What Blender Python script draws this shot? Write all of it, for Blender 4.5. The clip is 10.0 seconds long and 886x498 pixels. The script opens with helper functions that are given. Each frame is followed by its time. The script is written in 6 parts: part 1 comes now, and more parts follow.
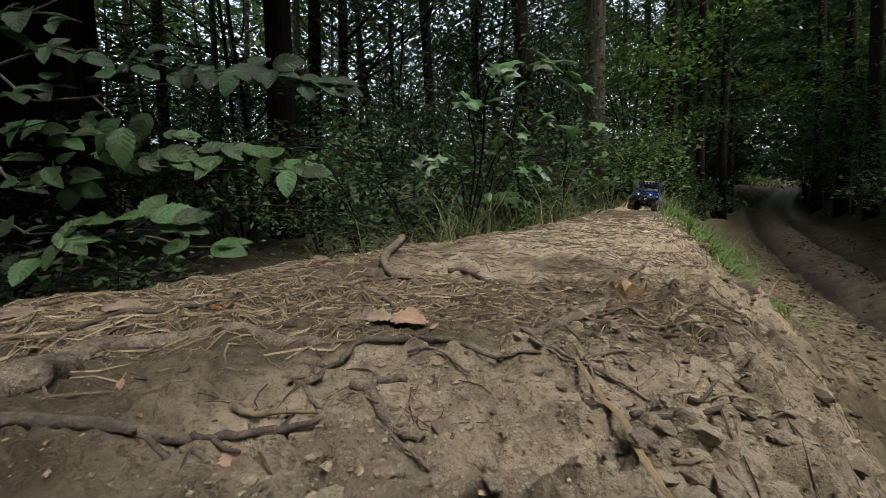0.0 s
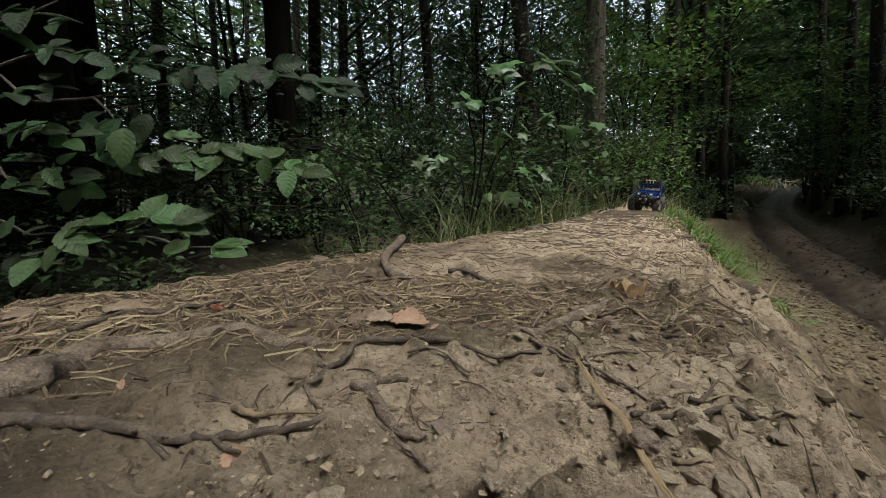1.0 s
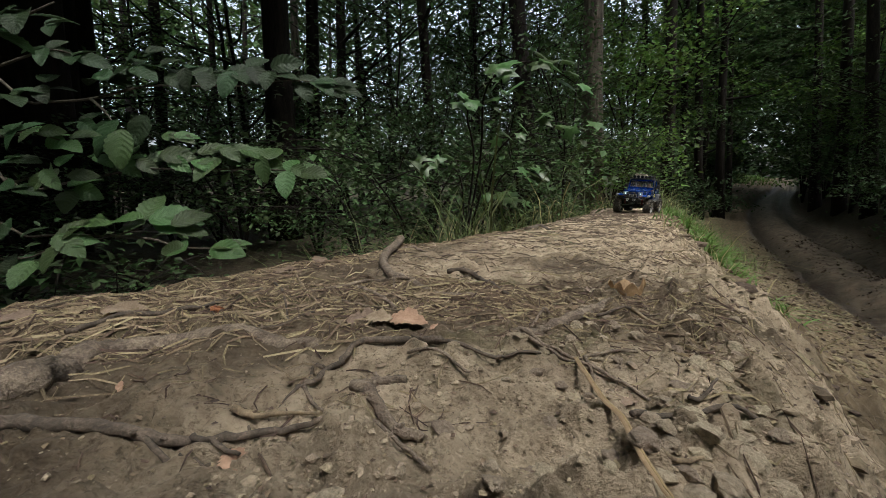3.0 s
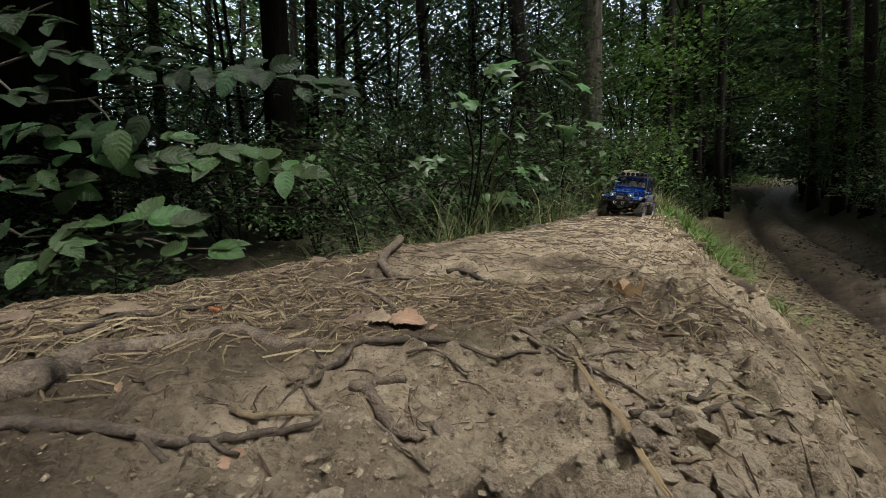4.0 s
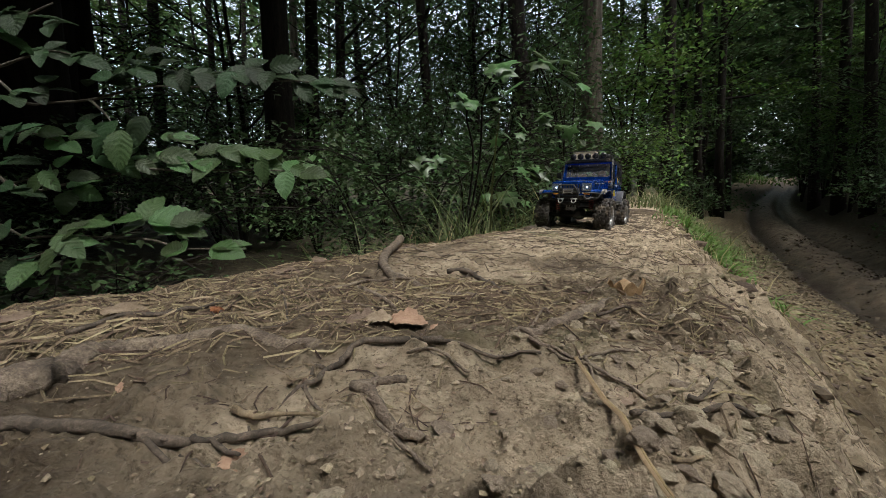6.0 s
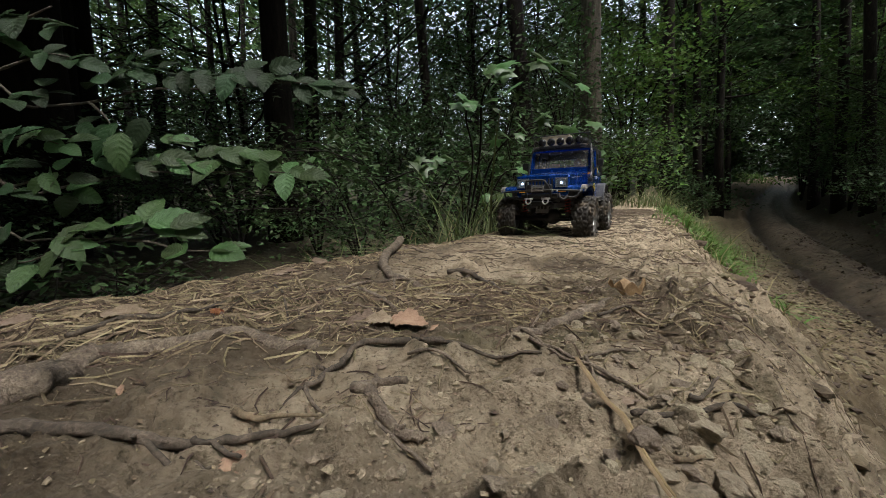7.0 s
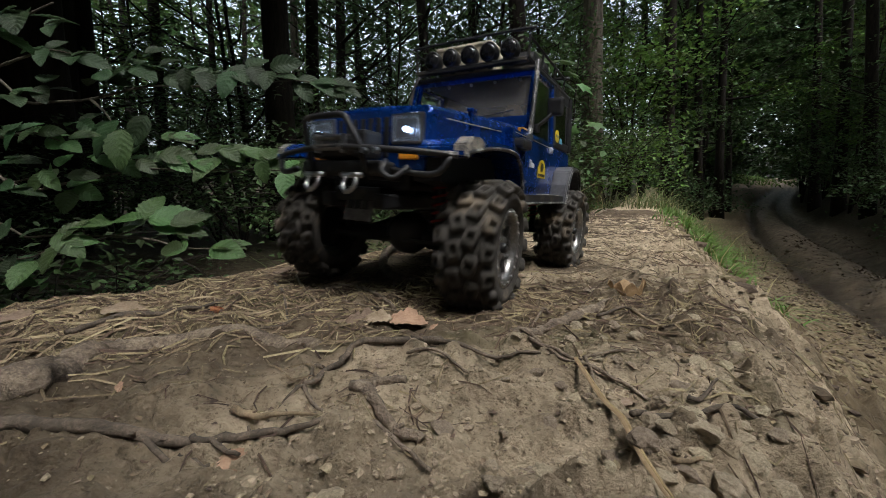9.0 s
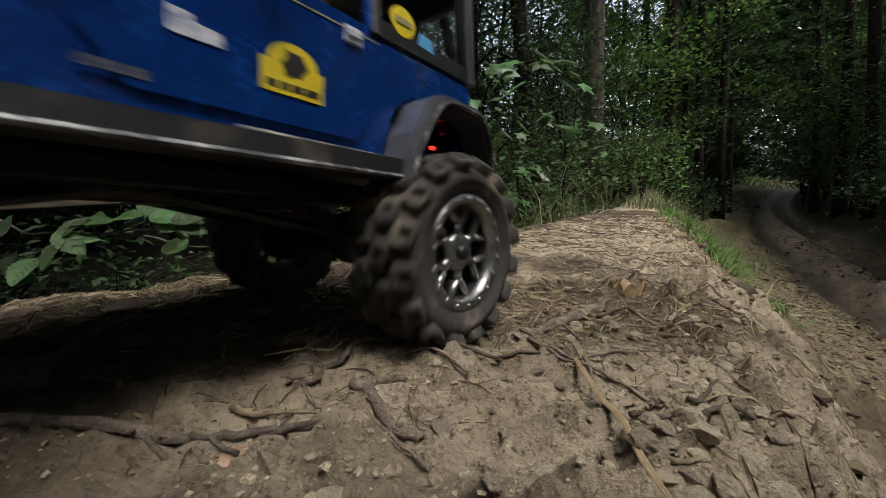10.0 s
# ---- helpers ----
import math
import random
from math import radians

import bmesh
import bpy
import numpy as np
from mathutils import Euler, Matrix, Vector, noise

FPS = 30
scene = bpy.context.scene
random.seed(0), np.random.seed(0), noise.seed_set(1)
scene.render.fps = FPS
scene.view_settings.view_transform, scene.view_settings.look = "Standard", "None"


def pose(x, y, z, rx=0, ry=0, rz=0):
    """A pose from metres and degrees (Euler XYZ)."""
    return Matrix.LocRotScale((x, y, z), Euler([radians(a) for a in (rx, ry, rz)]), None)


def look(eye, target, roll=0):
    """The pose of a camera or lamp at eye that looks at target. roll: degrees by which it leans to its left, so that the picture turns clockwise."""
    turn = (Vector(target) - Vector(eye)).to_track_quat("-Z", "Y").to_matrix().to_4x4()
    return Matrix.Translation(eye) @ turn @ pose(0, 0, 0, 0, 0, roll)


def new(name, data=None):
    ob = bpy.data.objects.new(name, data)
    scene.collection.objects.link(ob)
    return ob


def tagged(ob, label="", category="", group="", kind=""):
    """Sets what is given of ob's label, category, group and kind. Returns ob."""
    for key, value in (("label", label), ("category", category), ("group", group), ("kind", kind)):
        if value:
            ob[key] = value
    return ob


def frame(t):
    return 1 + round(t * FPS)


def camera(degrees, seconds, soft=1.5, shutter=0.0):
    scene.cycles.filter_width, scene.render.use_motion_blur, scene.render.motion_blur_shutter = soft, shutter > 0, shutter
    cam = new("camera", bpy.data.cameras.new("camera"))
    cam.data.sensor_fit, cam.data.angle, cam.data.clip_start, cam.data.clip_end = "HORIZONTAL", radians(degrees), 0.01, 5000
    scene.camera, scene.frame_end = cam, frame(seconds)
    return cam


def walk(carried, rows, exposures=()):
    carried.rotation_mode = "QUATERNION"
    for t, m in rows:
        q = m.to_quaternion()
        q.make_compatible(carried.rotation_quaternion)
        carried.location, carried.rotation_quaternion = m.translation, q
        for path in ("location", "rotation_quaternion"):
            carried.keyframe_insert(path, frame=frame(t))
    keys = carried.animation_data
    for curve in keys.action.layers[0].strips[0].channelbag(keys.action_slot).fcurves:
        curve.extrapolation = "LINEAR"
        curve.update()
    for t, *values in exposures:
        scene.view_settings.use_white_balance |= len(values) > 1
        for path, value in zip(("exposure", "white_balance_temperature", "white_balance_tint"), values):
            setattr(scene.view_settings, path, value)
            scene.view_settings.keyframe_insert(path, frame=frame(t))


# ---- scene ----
# ---------------------------------------------------------------- camera
cam = camera(99.7, 10.0, soft=0.55, shutter=0.35)
EYE = pose(0, 0, 0.075, 79.6, 0, 0)
# the tripod settles a little: seconds, tilt, yaw, roll
DRIFT = [(0, 0, 0, 0), (2, 0.04, 0, -0.16), (4, 0.06, -0.24, -0.38), (4.5, 0.04, -0.13, -0.06), (5.5, 0.03, -0.17, -0.25), (7, 0.17, -0.17, -0.77),
         (7.5, 0.17, -0.17, -0.77), (8, 0.2, -0.17, -0.58), (8.5, 0.17, -0.17, -0.55), (9, 0.09, -0.17, -0.33), (9.5, 0.02, -0.13, -0.03), (10, 0, -0.13, 0)]
walk(cam, [(t, EYE @ pose(0, 0, 0, rx, ry, rz)) for t, rx, ry, rz in DRIFT], exposures=[(0, -0.17, 6080, 9), (10, -0.17, 6080, 9)])

# ---------------------------------------------------------------- light
world = bpy.data.worlds.new("forest_sky")
scene.world = world
world.use_nodes = True
wn = world.node_tree.nodes
sky = wn.new("ShaderNodeTexSky")
sky.sky_type, sky.sun_disc = "NISHITA", False
sky.sun_elevation, sky.sun_rotation = radians(66), radians(150)
sky.air_density, sky.dust_density = 1.0, 6.0
wn["Background"].inputs[1].default_value = 0.42
haze = wn.new("ShaderNodeHueSaturation")
haze.inputs["Saturation"].default_value = 0.45
world.node_tree.links.new(sky.outputs[0], haze.inputs["Color"])
world.node_tree.links.new(haze.outputs[0], wn["Background"].inputs[0])
sun = new("sun", bpy.data.lights.new("sun", "SUN"))
sun.data.energy, sun.data.angle, sun.data.color = 5.0, radians(10), (1.0, 0.94, 0.84)
sun.matrix_basis = look((2.44 * math.sin(radians(150)), 2.44 * math.cos(radians(150)), 5.48), (0, 0, 0))


# ---------------------------------------------------------------- materials
def material(name, a, b, scale=40.0, rough=0.8, metal=0.0, bump=0.0, fine=0.0, c=None, spread=(0.35, 0.65), coat=0.0,
             translucent=0.0, island=0.0, each=0.0, spec=0.5, stretch=(1, 1, 1), rough_var=0.0, dust=None, dust_amount=0.0):
    """Two or three colours mixed by noise at two scales, with fine relief."""
    m = bpy.data.materials.new(name)
    m.use_nodes = True
    n, ln = m.node_tree.nodes, m.node_tree.links
    p = n["Principled BSDF"]
    tc = n.new("ShaderNodeTexCoord")
    mp = n.new("ShaderNodeMapping")
    mp.inputs["Scale"].default_value = stretch
    ln.new(tc.outputs["Object"], mp.inputs[0])
    big, small = n.new("ShaderNodeTexNoise"), n.new("ShaderNodeTexNoise")
    for t, s, d in ((big, scale, 4), (small, scale * 7.3, 3)):
        t.inputs["Scale"].default_value, t.inputs["Detail"].default_value = s, d
        t.inputs["Roughness"].default_value = 0.65
        ln.new(mp.outputs[0], t.inputs["Vector"])
    ramp = n.new("ShaderNodeValToRGB")
    ramp.color_ramp.elements[0].position, ramp.color_ramp.elements[1].position = spread
    ramp.color_ramp.elements[0].color, ramp.color_ramp.elements[1].color = (*a, 1), (*b, 1)
    if c:
        e = ramp.color_ramp.elements.new(sum(spread) / 2)
        e.color = (*c, 1)
    mixv = n.new("ShaderNodeMix")
    mixv.inputs[0].default_value = 0.4
    ln.new(big.outputs[0], mixv.inputs[2]), ln.new(small.outputs[0], mixv.inputs[3])
    ln.new(mixv.outputs[0], ramp.inputs[0])
    colour = ramp.outputs[0]
    if island or each:
        hsv = n.new("ShaderNodeHueSaturation")
        src = n.new("ShaderNodeNewGeometry").outputs["Random Per Island"] if island else n.new("ShaderNodeObjectInfo").outputs["Random"]
        k = island or each
        for sock, lo, hi in (("Value", 1 - k, 1 + k), ("Hue", 0.5 - 0.05 * k, 0.5 + 0.05 * k)):
            mr = n.new("ShaderNodeMapRange")
            mr.inputs[3].default_value, mr.inputs[4].default_value = lo, hi
            ln.new(src, mr.inputs[0]), ln.new(mr.outputs[0], hsv.inputs[sock])
        ln.new(colour, hsv.inputs["Color"])
        colour = hsv.outputs[0]
    if dust:
        dn, dr, dm = n.new("ShaderNodeTexNoise"), n.new("ShaderNodeValToRGB"), n.new("ShaderNodeMix")
        dn.inputs["Scale"].default_value, dn.inputs["Detail"].default_value = scale * 0.6, 6
        ln.new(tc.outputs["Object"], dn.inputs["Vector"])
        dr.color_ramp.elements[0].position, dr.color_ramp.elements[1].position = 0.62 - dust_amount, 0.75 - dust_amount * 0.5
        dm.data_type = "RGBA"
        ln.new(dn.outputs[0], dr.inputs[0]), ln.new(dr.outputs[0], dm.inputs[0])
        ln.new(colour, dm.inputs[6])
        dm.inputs[7].default_value = (*dust, 1)
        colour = dm.outputs[2]
    ln.new(colour, p.inputs["Base Color"])
    p.inputs["Roughness"].default_value, p.inputs["Metallic"].default_value = rough, metal
    p.inputs["Specular IOR Level"].default_value = spec
    p.inputs["Coat Weight"].default_value, p.inputs["Coat Roughness"].default_value = coat, 0.12
    if rough_var:
        mr = n.new("ShaderNodeMapRange")
        mr.inputs[3].default_value, mr.inputs[4].default_value = max(rough - rough_var, 0.02), min(rough + rough_var, 1)
        ln.new(mixv.outputs[0], mr.inputs[0]), ln.new(mr.outputs[0], p.inputs["Roughness"])
    if bump:
        bn = n.new("ShaderNodeBump")
        bn.inputs["Strength"].default_value, bn.inputs["Distance"].default_value = 0.6, bump
        ln.new(mixv.outputs[0], bn.inputs["Height"]), ln.new(bn.outputs[0], p.inputs["Normal"])
    if translucent:
        tr, mx = n.new("ShaderNodeBsdfTranslucent"), n.new("ShaderNodeMixShader")
        mx.inputs[0].default_value = translucent
        ln.new(colour, tr.inputs[0])
        ln.new(p.outputs[0], mx.inputs[1]), ln.new(tr.outputs[0], mx.inputs[2])
        ln.new(mx.outputs[0], n["Material Output"].inputs[0])
    return m


def glowing(name, colour, strength, rough=0.2):
    m = material(name, colour, colour, rough=rough)
    p = m.node_tree.nodes["Principled BSDF"]
    p.inputs["Emission Color"].default_value, p.inputs["Emission Strength"].default_value = (*colour, 1), strength
    return m


def glass(name, colour, rough=0.03):
    m = material(name, colour, colour, rough=rough)
    p = m.node_tree.nodes["Principled BSDF"]
    p.inputs["Transmission Weight"].default_value, p.inputs["IOR"].default_value = 1.0, 1.1
    p.inputs["Specular IOR Level"].default_value = 0.5
    p.inputs["Coat Weight"].default_value, p.inputs["Coat Roughness"].default_value = 1.0, 0.1
    return m


def soil_material():
    """Sandy ridge, dark humus, bank earth and wet road mud, mixed by the ground's own zones."""
    m = bpy.data.materials.new("soil")
    m.use_nodes = True
    n, ln = m.node_tree.nodes, m.node_tree.links
    p = n["Principled BSDF"]
    geo = n.new("ShaderNodeNewGeometry")

    def tex(scale, detail=6, rough=0.65):
        t = n.new("ShaderNodeTexNoise")
        t.inputs["Scale"].default_value, t.inputs["Detail"].default_value, t.inputs["Roughness"].default_value = scale, detail, rough
        ln.new(geo.outputs["Position"], t.inputs["Vector"])
        return t.outputs[0]

    def ramp(src, *stops):
        r = n.new("ShaderNodeValToRGB")
        while len(r.color_ramp.elements) < len(stops):
            r.color_ramp.elements.new(0.5)
        for e, (pos, col) in zip(r.color_ramp.elements, stops):
            e.position, e.color = pos, (*col, 1)
        ln.new(src, r.inputs[0])
        return r.outputs[0]

    def mix(f, a, b):
        x = n.new("ShaderNodeMix")
        x.data_type = "RGBA"
        ln.new(f, x.inputs[0]), ln.new(a, x.inputs[6]), ln.new(b, x.inputs[7])
        return x.outputs[2]

    def zone(name):
        a = n.new("ShaderNodeAttribute")
        a.attribute_name = name
        return a.outputs["Fac"]

    sand = ramp(tex(28), (0.3, (0.18, 0.142, 0.094)), (0.46, (0.4, 0.318, 0.218)), (0.66, (0.6, 0.49, 0.345)))
    speck = ramp(tex(330, 4), (0.30, (0.10, 0.075, 0.05)), (0.46, (0.9, 0.9, 0.9)), (0.7, (1.0, 1.0, 1.0)))
    mul = n.new("ShaderNodeMix")
    mul.data_type, mul.blend_type = "RGBA", "MULTIPLY"
    mul.inputs[0].default_value = 0.75
    ln.new(sand, mul.inputs[6]), ln.new(speck, mul.inputs[7])
    sand = mul.outputs[2]
    humus = ramp(tex(60), (0.32, (0.035, 0.025, 0.016)), (0.55, (0.105, 0.077, 0.049)), (0.75, (0.21, 0.16, 0.105)))
    bank = ramp(tex(22, 8), (0.3, (0.06, 0.045, 0.026)), (0.5, (0.135, 0.102, 0.06)), (0.72, (0.25, 0.197, 0.125)))
    mud = ramp(tex(7, 8), (0.3, (0.045, 0.034, 0.022)), (0.48, (0.15, 0.115, 0.077)), (0.7, (0.3, 0.245, 0.175)))
    litter = ramp(tex(30, 8), (0.3, (0.02, 0.016, 0.01)), (0.6, (0.06, 0.048, 0.028)), (0.78, (0.08, 0.09, 0.03)))
    moss = ramp(tex(120, 4), (0.35, (0.05, 0.055, 0.018)), (0.7, (0.13, 0.125, 0.05)))
    c = mix(zone("humus"), sand, humus)
    c = mix(zone("moss"), c, moss)
    c = mix(zone("bank"), c, bank)
    c = mix(zone("mud"), c, mud)
    wet = ramp(tex(16, 8), (0.35, (0.022, 0.016, 0.011)), (0.68, (0.075, 0.056, 0.038)))
    c = mix(zone("wet"), c, wet)
    c = mix(zone("litter"), c, litter)
    ln.new(c, p.inputs["Base Color"])
    mr = n.new("ShaderNodeMapRange")
    mr.inputs[3].default_value, mr.inputs[4].default_value = 0.95, 0.5
    ln.new(zone("mud"), mr.inputs[0]), ln.new(mr.outputs[0], p.inputs["Roughness"])
    p.inputs["Specular IOR Level"].default_value = 0.3
    b = n.new("ShaderNodeBump")
    b.inputs["Strength"].default_value, b.inputs["Distance"].default_value = 1.0, 0.008
    hm = n.new("ShaderNodeMix")
    hm.inputs[0].default_value = 0.45
    ln.new(tex(140, 8, 0.75), hm.inputs[2]), ln.new(tex(600, 4, 0.7), hm.inputs[3])
    ln.new(hm.outputs[0], b.inputs["Height"]), ln.new(b.outputs[0], p.inputs["Normal"])
    return m


SOIL = soil_material()
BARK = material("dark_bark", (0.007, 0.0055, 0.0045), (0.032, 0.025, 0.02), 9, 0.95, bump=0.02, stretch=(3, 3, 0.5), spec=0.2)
BARK_GREY = material("grey_bark", (0.04, 0.034, 0.025), (0.17, 0.15, 0.115), 10, 0.95, bump=0.02, stretch=(3, 3, 0.5), spec=0.2)
ROOT = material("root_bark", (0.07, 0.054, 0.038), (0.32, 0.262, 0.19), 110, 0.9, bump=0.012, c=(0.17, 0.13, 0.095), stretch=(1, 1, 1))
ROOT_DARK = material("dark_root_bark", (0.035, 0.027, 0.02), (0.17, 0.13, 0.095), 90, 0.9, bump=0.003, c=(0.08, 0.062, 0.045))
TWIG = material("twig", (0.06, 0.042, 0.026), (0.27, 0.2, 0.125), 120, 0.9, island=0.65, bump=0.001)
STRAW = material("straw", (0.15, 0.095, 0.048), (0.28, 0.2, 0.115), 150, 0.75, island=0.35)
DRY_LEAF = material("dry_leaf", (0.12, 0.082, 0.052), (0.28, 0.21, 0.15), 110, 0.8, bump=0.001, each=0.3, translucent=0.1)
DRY_RED = material("dry_leaf_red", (0.22, 0.125, 0.075), (0.4, 0.265, 0.175), 110, 0.75, bump=0.001)
CONE = material("cone_scale", (0.2, 0.07, 0.028), (0.42, 0.17, 0.075), 200, 0.7, island=0.25)
STONE = material("stone", (0.2, 0.163, 0.112), (0.47, 0.39, 0.28), 4, 0.95, bump=0.1, each=0.3, c=(0.34, 0.278, 0.195))
CLOD = material("soil_clod", (0.16, 0.125, 0.082), (0.36, 0.29, 0.2), 90, 0.97, bump=0.004, island=0.2)
LEAF_YOUNG = material("young_shrub_leaf", (0.042, 0.086, 0.024), (0.085, 0.152, 0.046), 60, 0.4, bump=0.0012, each=0.45, translucent=0.25, spec=0.5)
LEAF_NEAR = material("shrub_leaf", (0.02, 0.043, 0.016), (0.05, 0.09, 0.036), 60, 0.42, bump=0.0012, each=0.5, translucent=0.28, spec=0.35)
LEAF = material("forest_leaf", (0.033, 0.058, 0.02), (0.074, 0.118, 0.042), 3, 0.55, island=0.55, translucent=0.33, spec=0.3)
# lighter copy of forest_leaf: sunlight on foliage is put into this colour
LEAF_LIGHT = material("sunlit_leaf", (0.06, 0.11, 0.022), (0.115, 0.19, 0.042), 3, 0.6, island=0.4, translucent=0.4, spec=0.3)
GRASS = material("grass_blade", (0.045, 0.07, 0.018), (0.13, 0.15, 0.05), 20, 0.65, island=0.5, translucent=0.3)
GRASS_DRY = material("dry_grass", (0.16, 0.14, 0.06), (0.32, 0.27, 0.14), 20, 0.75, island=0.4, translucent=0.25)
BLUE = material("blue_paint", (0.004, 0.036, 0.21), (0.006, 0.066, 0.36), 30, 0.26, metal=0.55, coat=0.55, rough_var=0.12,
                dust=(0.2, 0.2, 0.2), dust_amount=-0.03)
BLACK = material("black_plastic", (0.007, 0.007, 0.008), (0.02, 0.02, 0.021), 60, 0.5, rough_var=0.2, dust=(0.1, 0.085, 0.065), dust_amount=0.0)
WORN = material("worn_black_edge", (0.02, 0.02, 0.022), (0.5, 0.49, 0.47), 75, 0.45, spread=(0.5, 0.66))
SCUFF = material("scuffed_plastic", (0.03, 0.035, 0.05), (0.42, 0.38, 0.31), 75, 0.6, spread=(0.38, 0.62))
# mottled dark grey for the number plate
PLATE_GREY = material("grey_plate", (0.05, 0.05, 0.05), (0.22, 0.21, 0.2), 120, 0.6)
FLARE = material("grey_flare", (0.035, 0.036, 0.04), (0.11, 0.11, 0.12), 40, 0.38, rough_var=0.15, dust=(0.3, 0.28, 0.25), dust_amount=-0.03)
RUBBER = material("tyre_rubber", (0.018, 0.016, 0.014), (0.06, 0.052, 0.043), 55, 0.85, bump=0.0008, dust=(0.2, 0.16, 0.115), dust_amount=0.06)
CHROME = material("dull_chrome", (0.13, 0.125, 0.12), (0.42, 0.41, 0.4), 70, 0.33, metal=0.9, rough_var=0.15, dust=(0.16, 0.125, 0.09), dust_amount=0.05)
SILVER = material("bare_metal", (0.4, 0.4, 0.4), (0.65, 0.65, 0.65), 90, 0.3, metal=1.0)
WINDOW = glass("window_glass", (0.6, 0.63, 0.62), 0.08)
DUSTY = material("dusty_glass", (0.1, 0.1, 0.1), (0.3, 0.29, 0.27), 18, 0.25, spread=(0.4, 0.7))
DUSTY.node_tree.nodes["Principled BSDF"].inputs["Alpha"].default_value = 0.5
LENS = glass("lens_glass", (0.92, 0.95, 1.0), 0.05)
LAMP_GLASS = material("black_lamp_cover", (0.004, 0.004, 0.005), (0.02, 0.02, 0.022), 60, 0.25)
BEAM = glowing("headlight_bulb", (0.5, 0.68, 1.0), 16.0)
REFLECTOR = material("reflector", (0.5, 0.55, 0.62), (0.8, 0.84, 0.9), 200, 0.2, metal=0.9)
TAIL = glowing("tail_bulb", (1.0, 0.04, 0.02), 2.0)
ORANGE = material("orange_lens", (0.55, 0.2, 0.01), (0.75, 0.32, 0.03), 80, 0.3, coat=0.4)
YELLOW = material("yellow_sticker", (0.62, 0.46, 0.01), (0.78, 0.6, 0.03), 80, 0.45)
INK = material("sticker_ink", (0.008, 0.008, 0.008), (0.03, 0.026, 0.02), 90, 0.5)
PALE = material("pale_sticker", (0.06, 0.1, 0.24), (0.62, 0.63, 0.66), 200, 0.5, spread=(0.38, 0.52))
SKYBLUE = material("blue_sticker", (0.05, 0.25, 0.5), (0.15, 0.4, 0.65), 90, 0.45)
BEIGE = material("beige_plastic", (0.5, 0.44, 0.33), (0.68, 0.6, 0.47), 50, 0.6)
SPRING = material("red_spring", (0.25, 0.012, 0.01), (0.4, 0.03, 0.02), 80, 0.5)
SKIN = material("doll_plastic", (0.5, 0.32, 0.2), (0.62, 0.42, 0.28), 60, 0.55)
GRIMY = material("grimy_badge", (0.02, 0.03, 0.07), (0.2, 0.19, 0.15), 220, 0.5, spread=(0.45, 0.6))
PIN = material("gold_line", (0.25, 0.2, 0.1), (0.45, 0.38, 0.22), 80, 0.5)


# ---------------------------------------------------------------- building tools
class Geo:
    """Vertices and faces gathered for one mesh."""

    def __init__(self):
        self.v, self.f = [], []

    def add(self, verts, faces):
        k = len(self.v)
        self.v.extend(tuple(map(float, p)) for p in verts)
        self.f.extend(tuple(i + k for i in q) for q in faces)
        return self

    def bm(self, b):
        b.verts.index_update()
        self.add([p.co[:] for p in b.verts], [[p.index for p in q.verts] for q in b.faces])
        b.free()
        return self


def mesh_of(name, geo, mat, smooth=True):
    me = bpy.data.meshes.new(name)
    me.from_pydata(geo.v, [], geo.f)
    me.polygons.foreach_set("use_smooth", [smooth] * len(me.polygons))
    me.materials.append(mat)
    me.update()
    return me


def part(name, geo, mat, parent=None, label="", smooth=False, at=None):
    me = geo if isinstance(geo, bpy.types.Mesh) else mesh_of(name, geo, mat, smooth)
    ob = new(name, me)
    if at is not None:
        ob.matrix_basis = at
    if parent:
        ob.parent = parent
    return tagged(ob, label)


def box(c, s, bevel=0.0, seg=2, turn=None):
    b = bmesh.new()
    bmesh.ops.create_cube(b, size=1.0)
    for p in b.verts:
        p.co = Vector((p.co.x * s[0], p.co.y * s[1], p.co.z * s[2]))
    if bevel:
        bmesh.ops.bevel(b, geom=b.edges[:], offset=bevel, segments=seg, affect="EDGES", profile=0.6)
    m = Matrix.Translation(c) @ (turn or Matrix())
    bmesh.ops.transform(b, matrix=m, verts=b.verts)
    return Geo().bm(b)


def prism(poly, x0, x1, bevel=0.0, axis="x"):
    """A side outline of (y, z) pairs pushed from x0 to x1; axis 'y' takes (x, z) pairs."""
    b = bmesh.new()
    put = (lambda p, d: (d, p[0], p[1])) if axis == "x" else ((lambda p, d: (p[0], d, p[1])) if axis == "y" else (lambda p, d: (p[0], p[1], d)))
    face = b.faces.new([b.verts.new(put(p, x0)) for p in poly])
    r = bmesh.ops.extrude_face_region(b, geom=[face])
    for q in r["geom"]:
        if isinstance(q, bmesh.types.BMVert):
            q.co += Vector(put((0, 0), x1 - x0))
    bmesh.ops.recalc_face_normals(b, faces=b.faces)
    if bevel:
        bmesh.ops.bevel(b, geom=[e for e in b.edges if len(e.link_faces) == 2 and e.calc_face_angle(0) > 0.3], offset=bevel, segments=2, affect="EDGES")
    return Geo().bm(b)


def curve_points(pts, n):
    """A smooth line through the given points."""
    p = np.array(pts, float)
    if len(p) < 3:
        return np.linspace(p[0], p[-1], n)
    q = np.vstack([2 * p[0] - p[1], p, 2 * p[-1] - p[-2]])
    out = []
    for s in np.linspace(0, len(p) - 1, n):
        i = min(int(s), len(p) - 2)
        t = s - i
        a, b, c, d = q[i], q[i + 1], q[i + 2], q[i + 3]
        out.append(0.5 * (2 * b + (c - a) * t + (2 * a - 5 * b + 4 * c - d) * t * t + (3 * b - 3 * c + d - a) * t ** 3))
    return np.array(out)


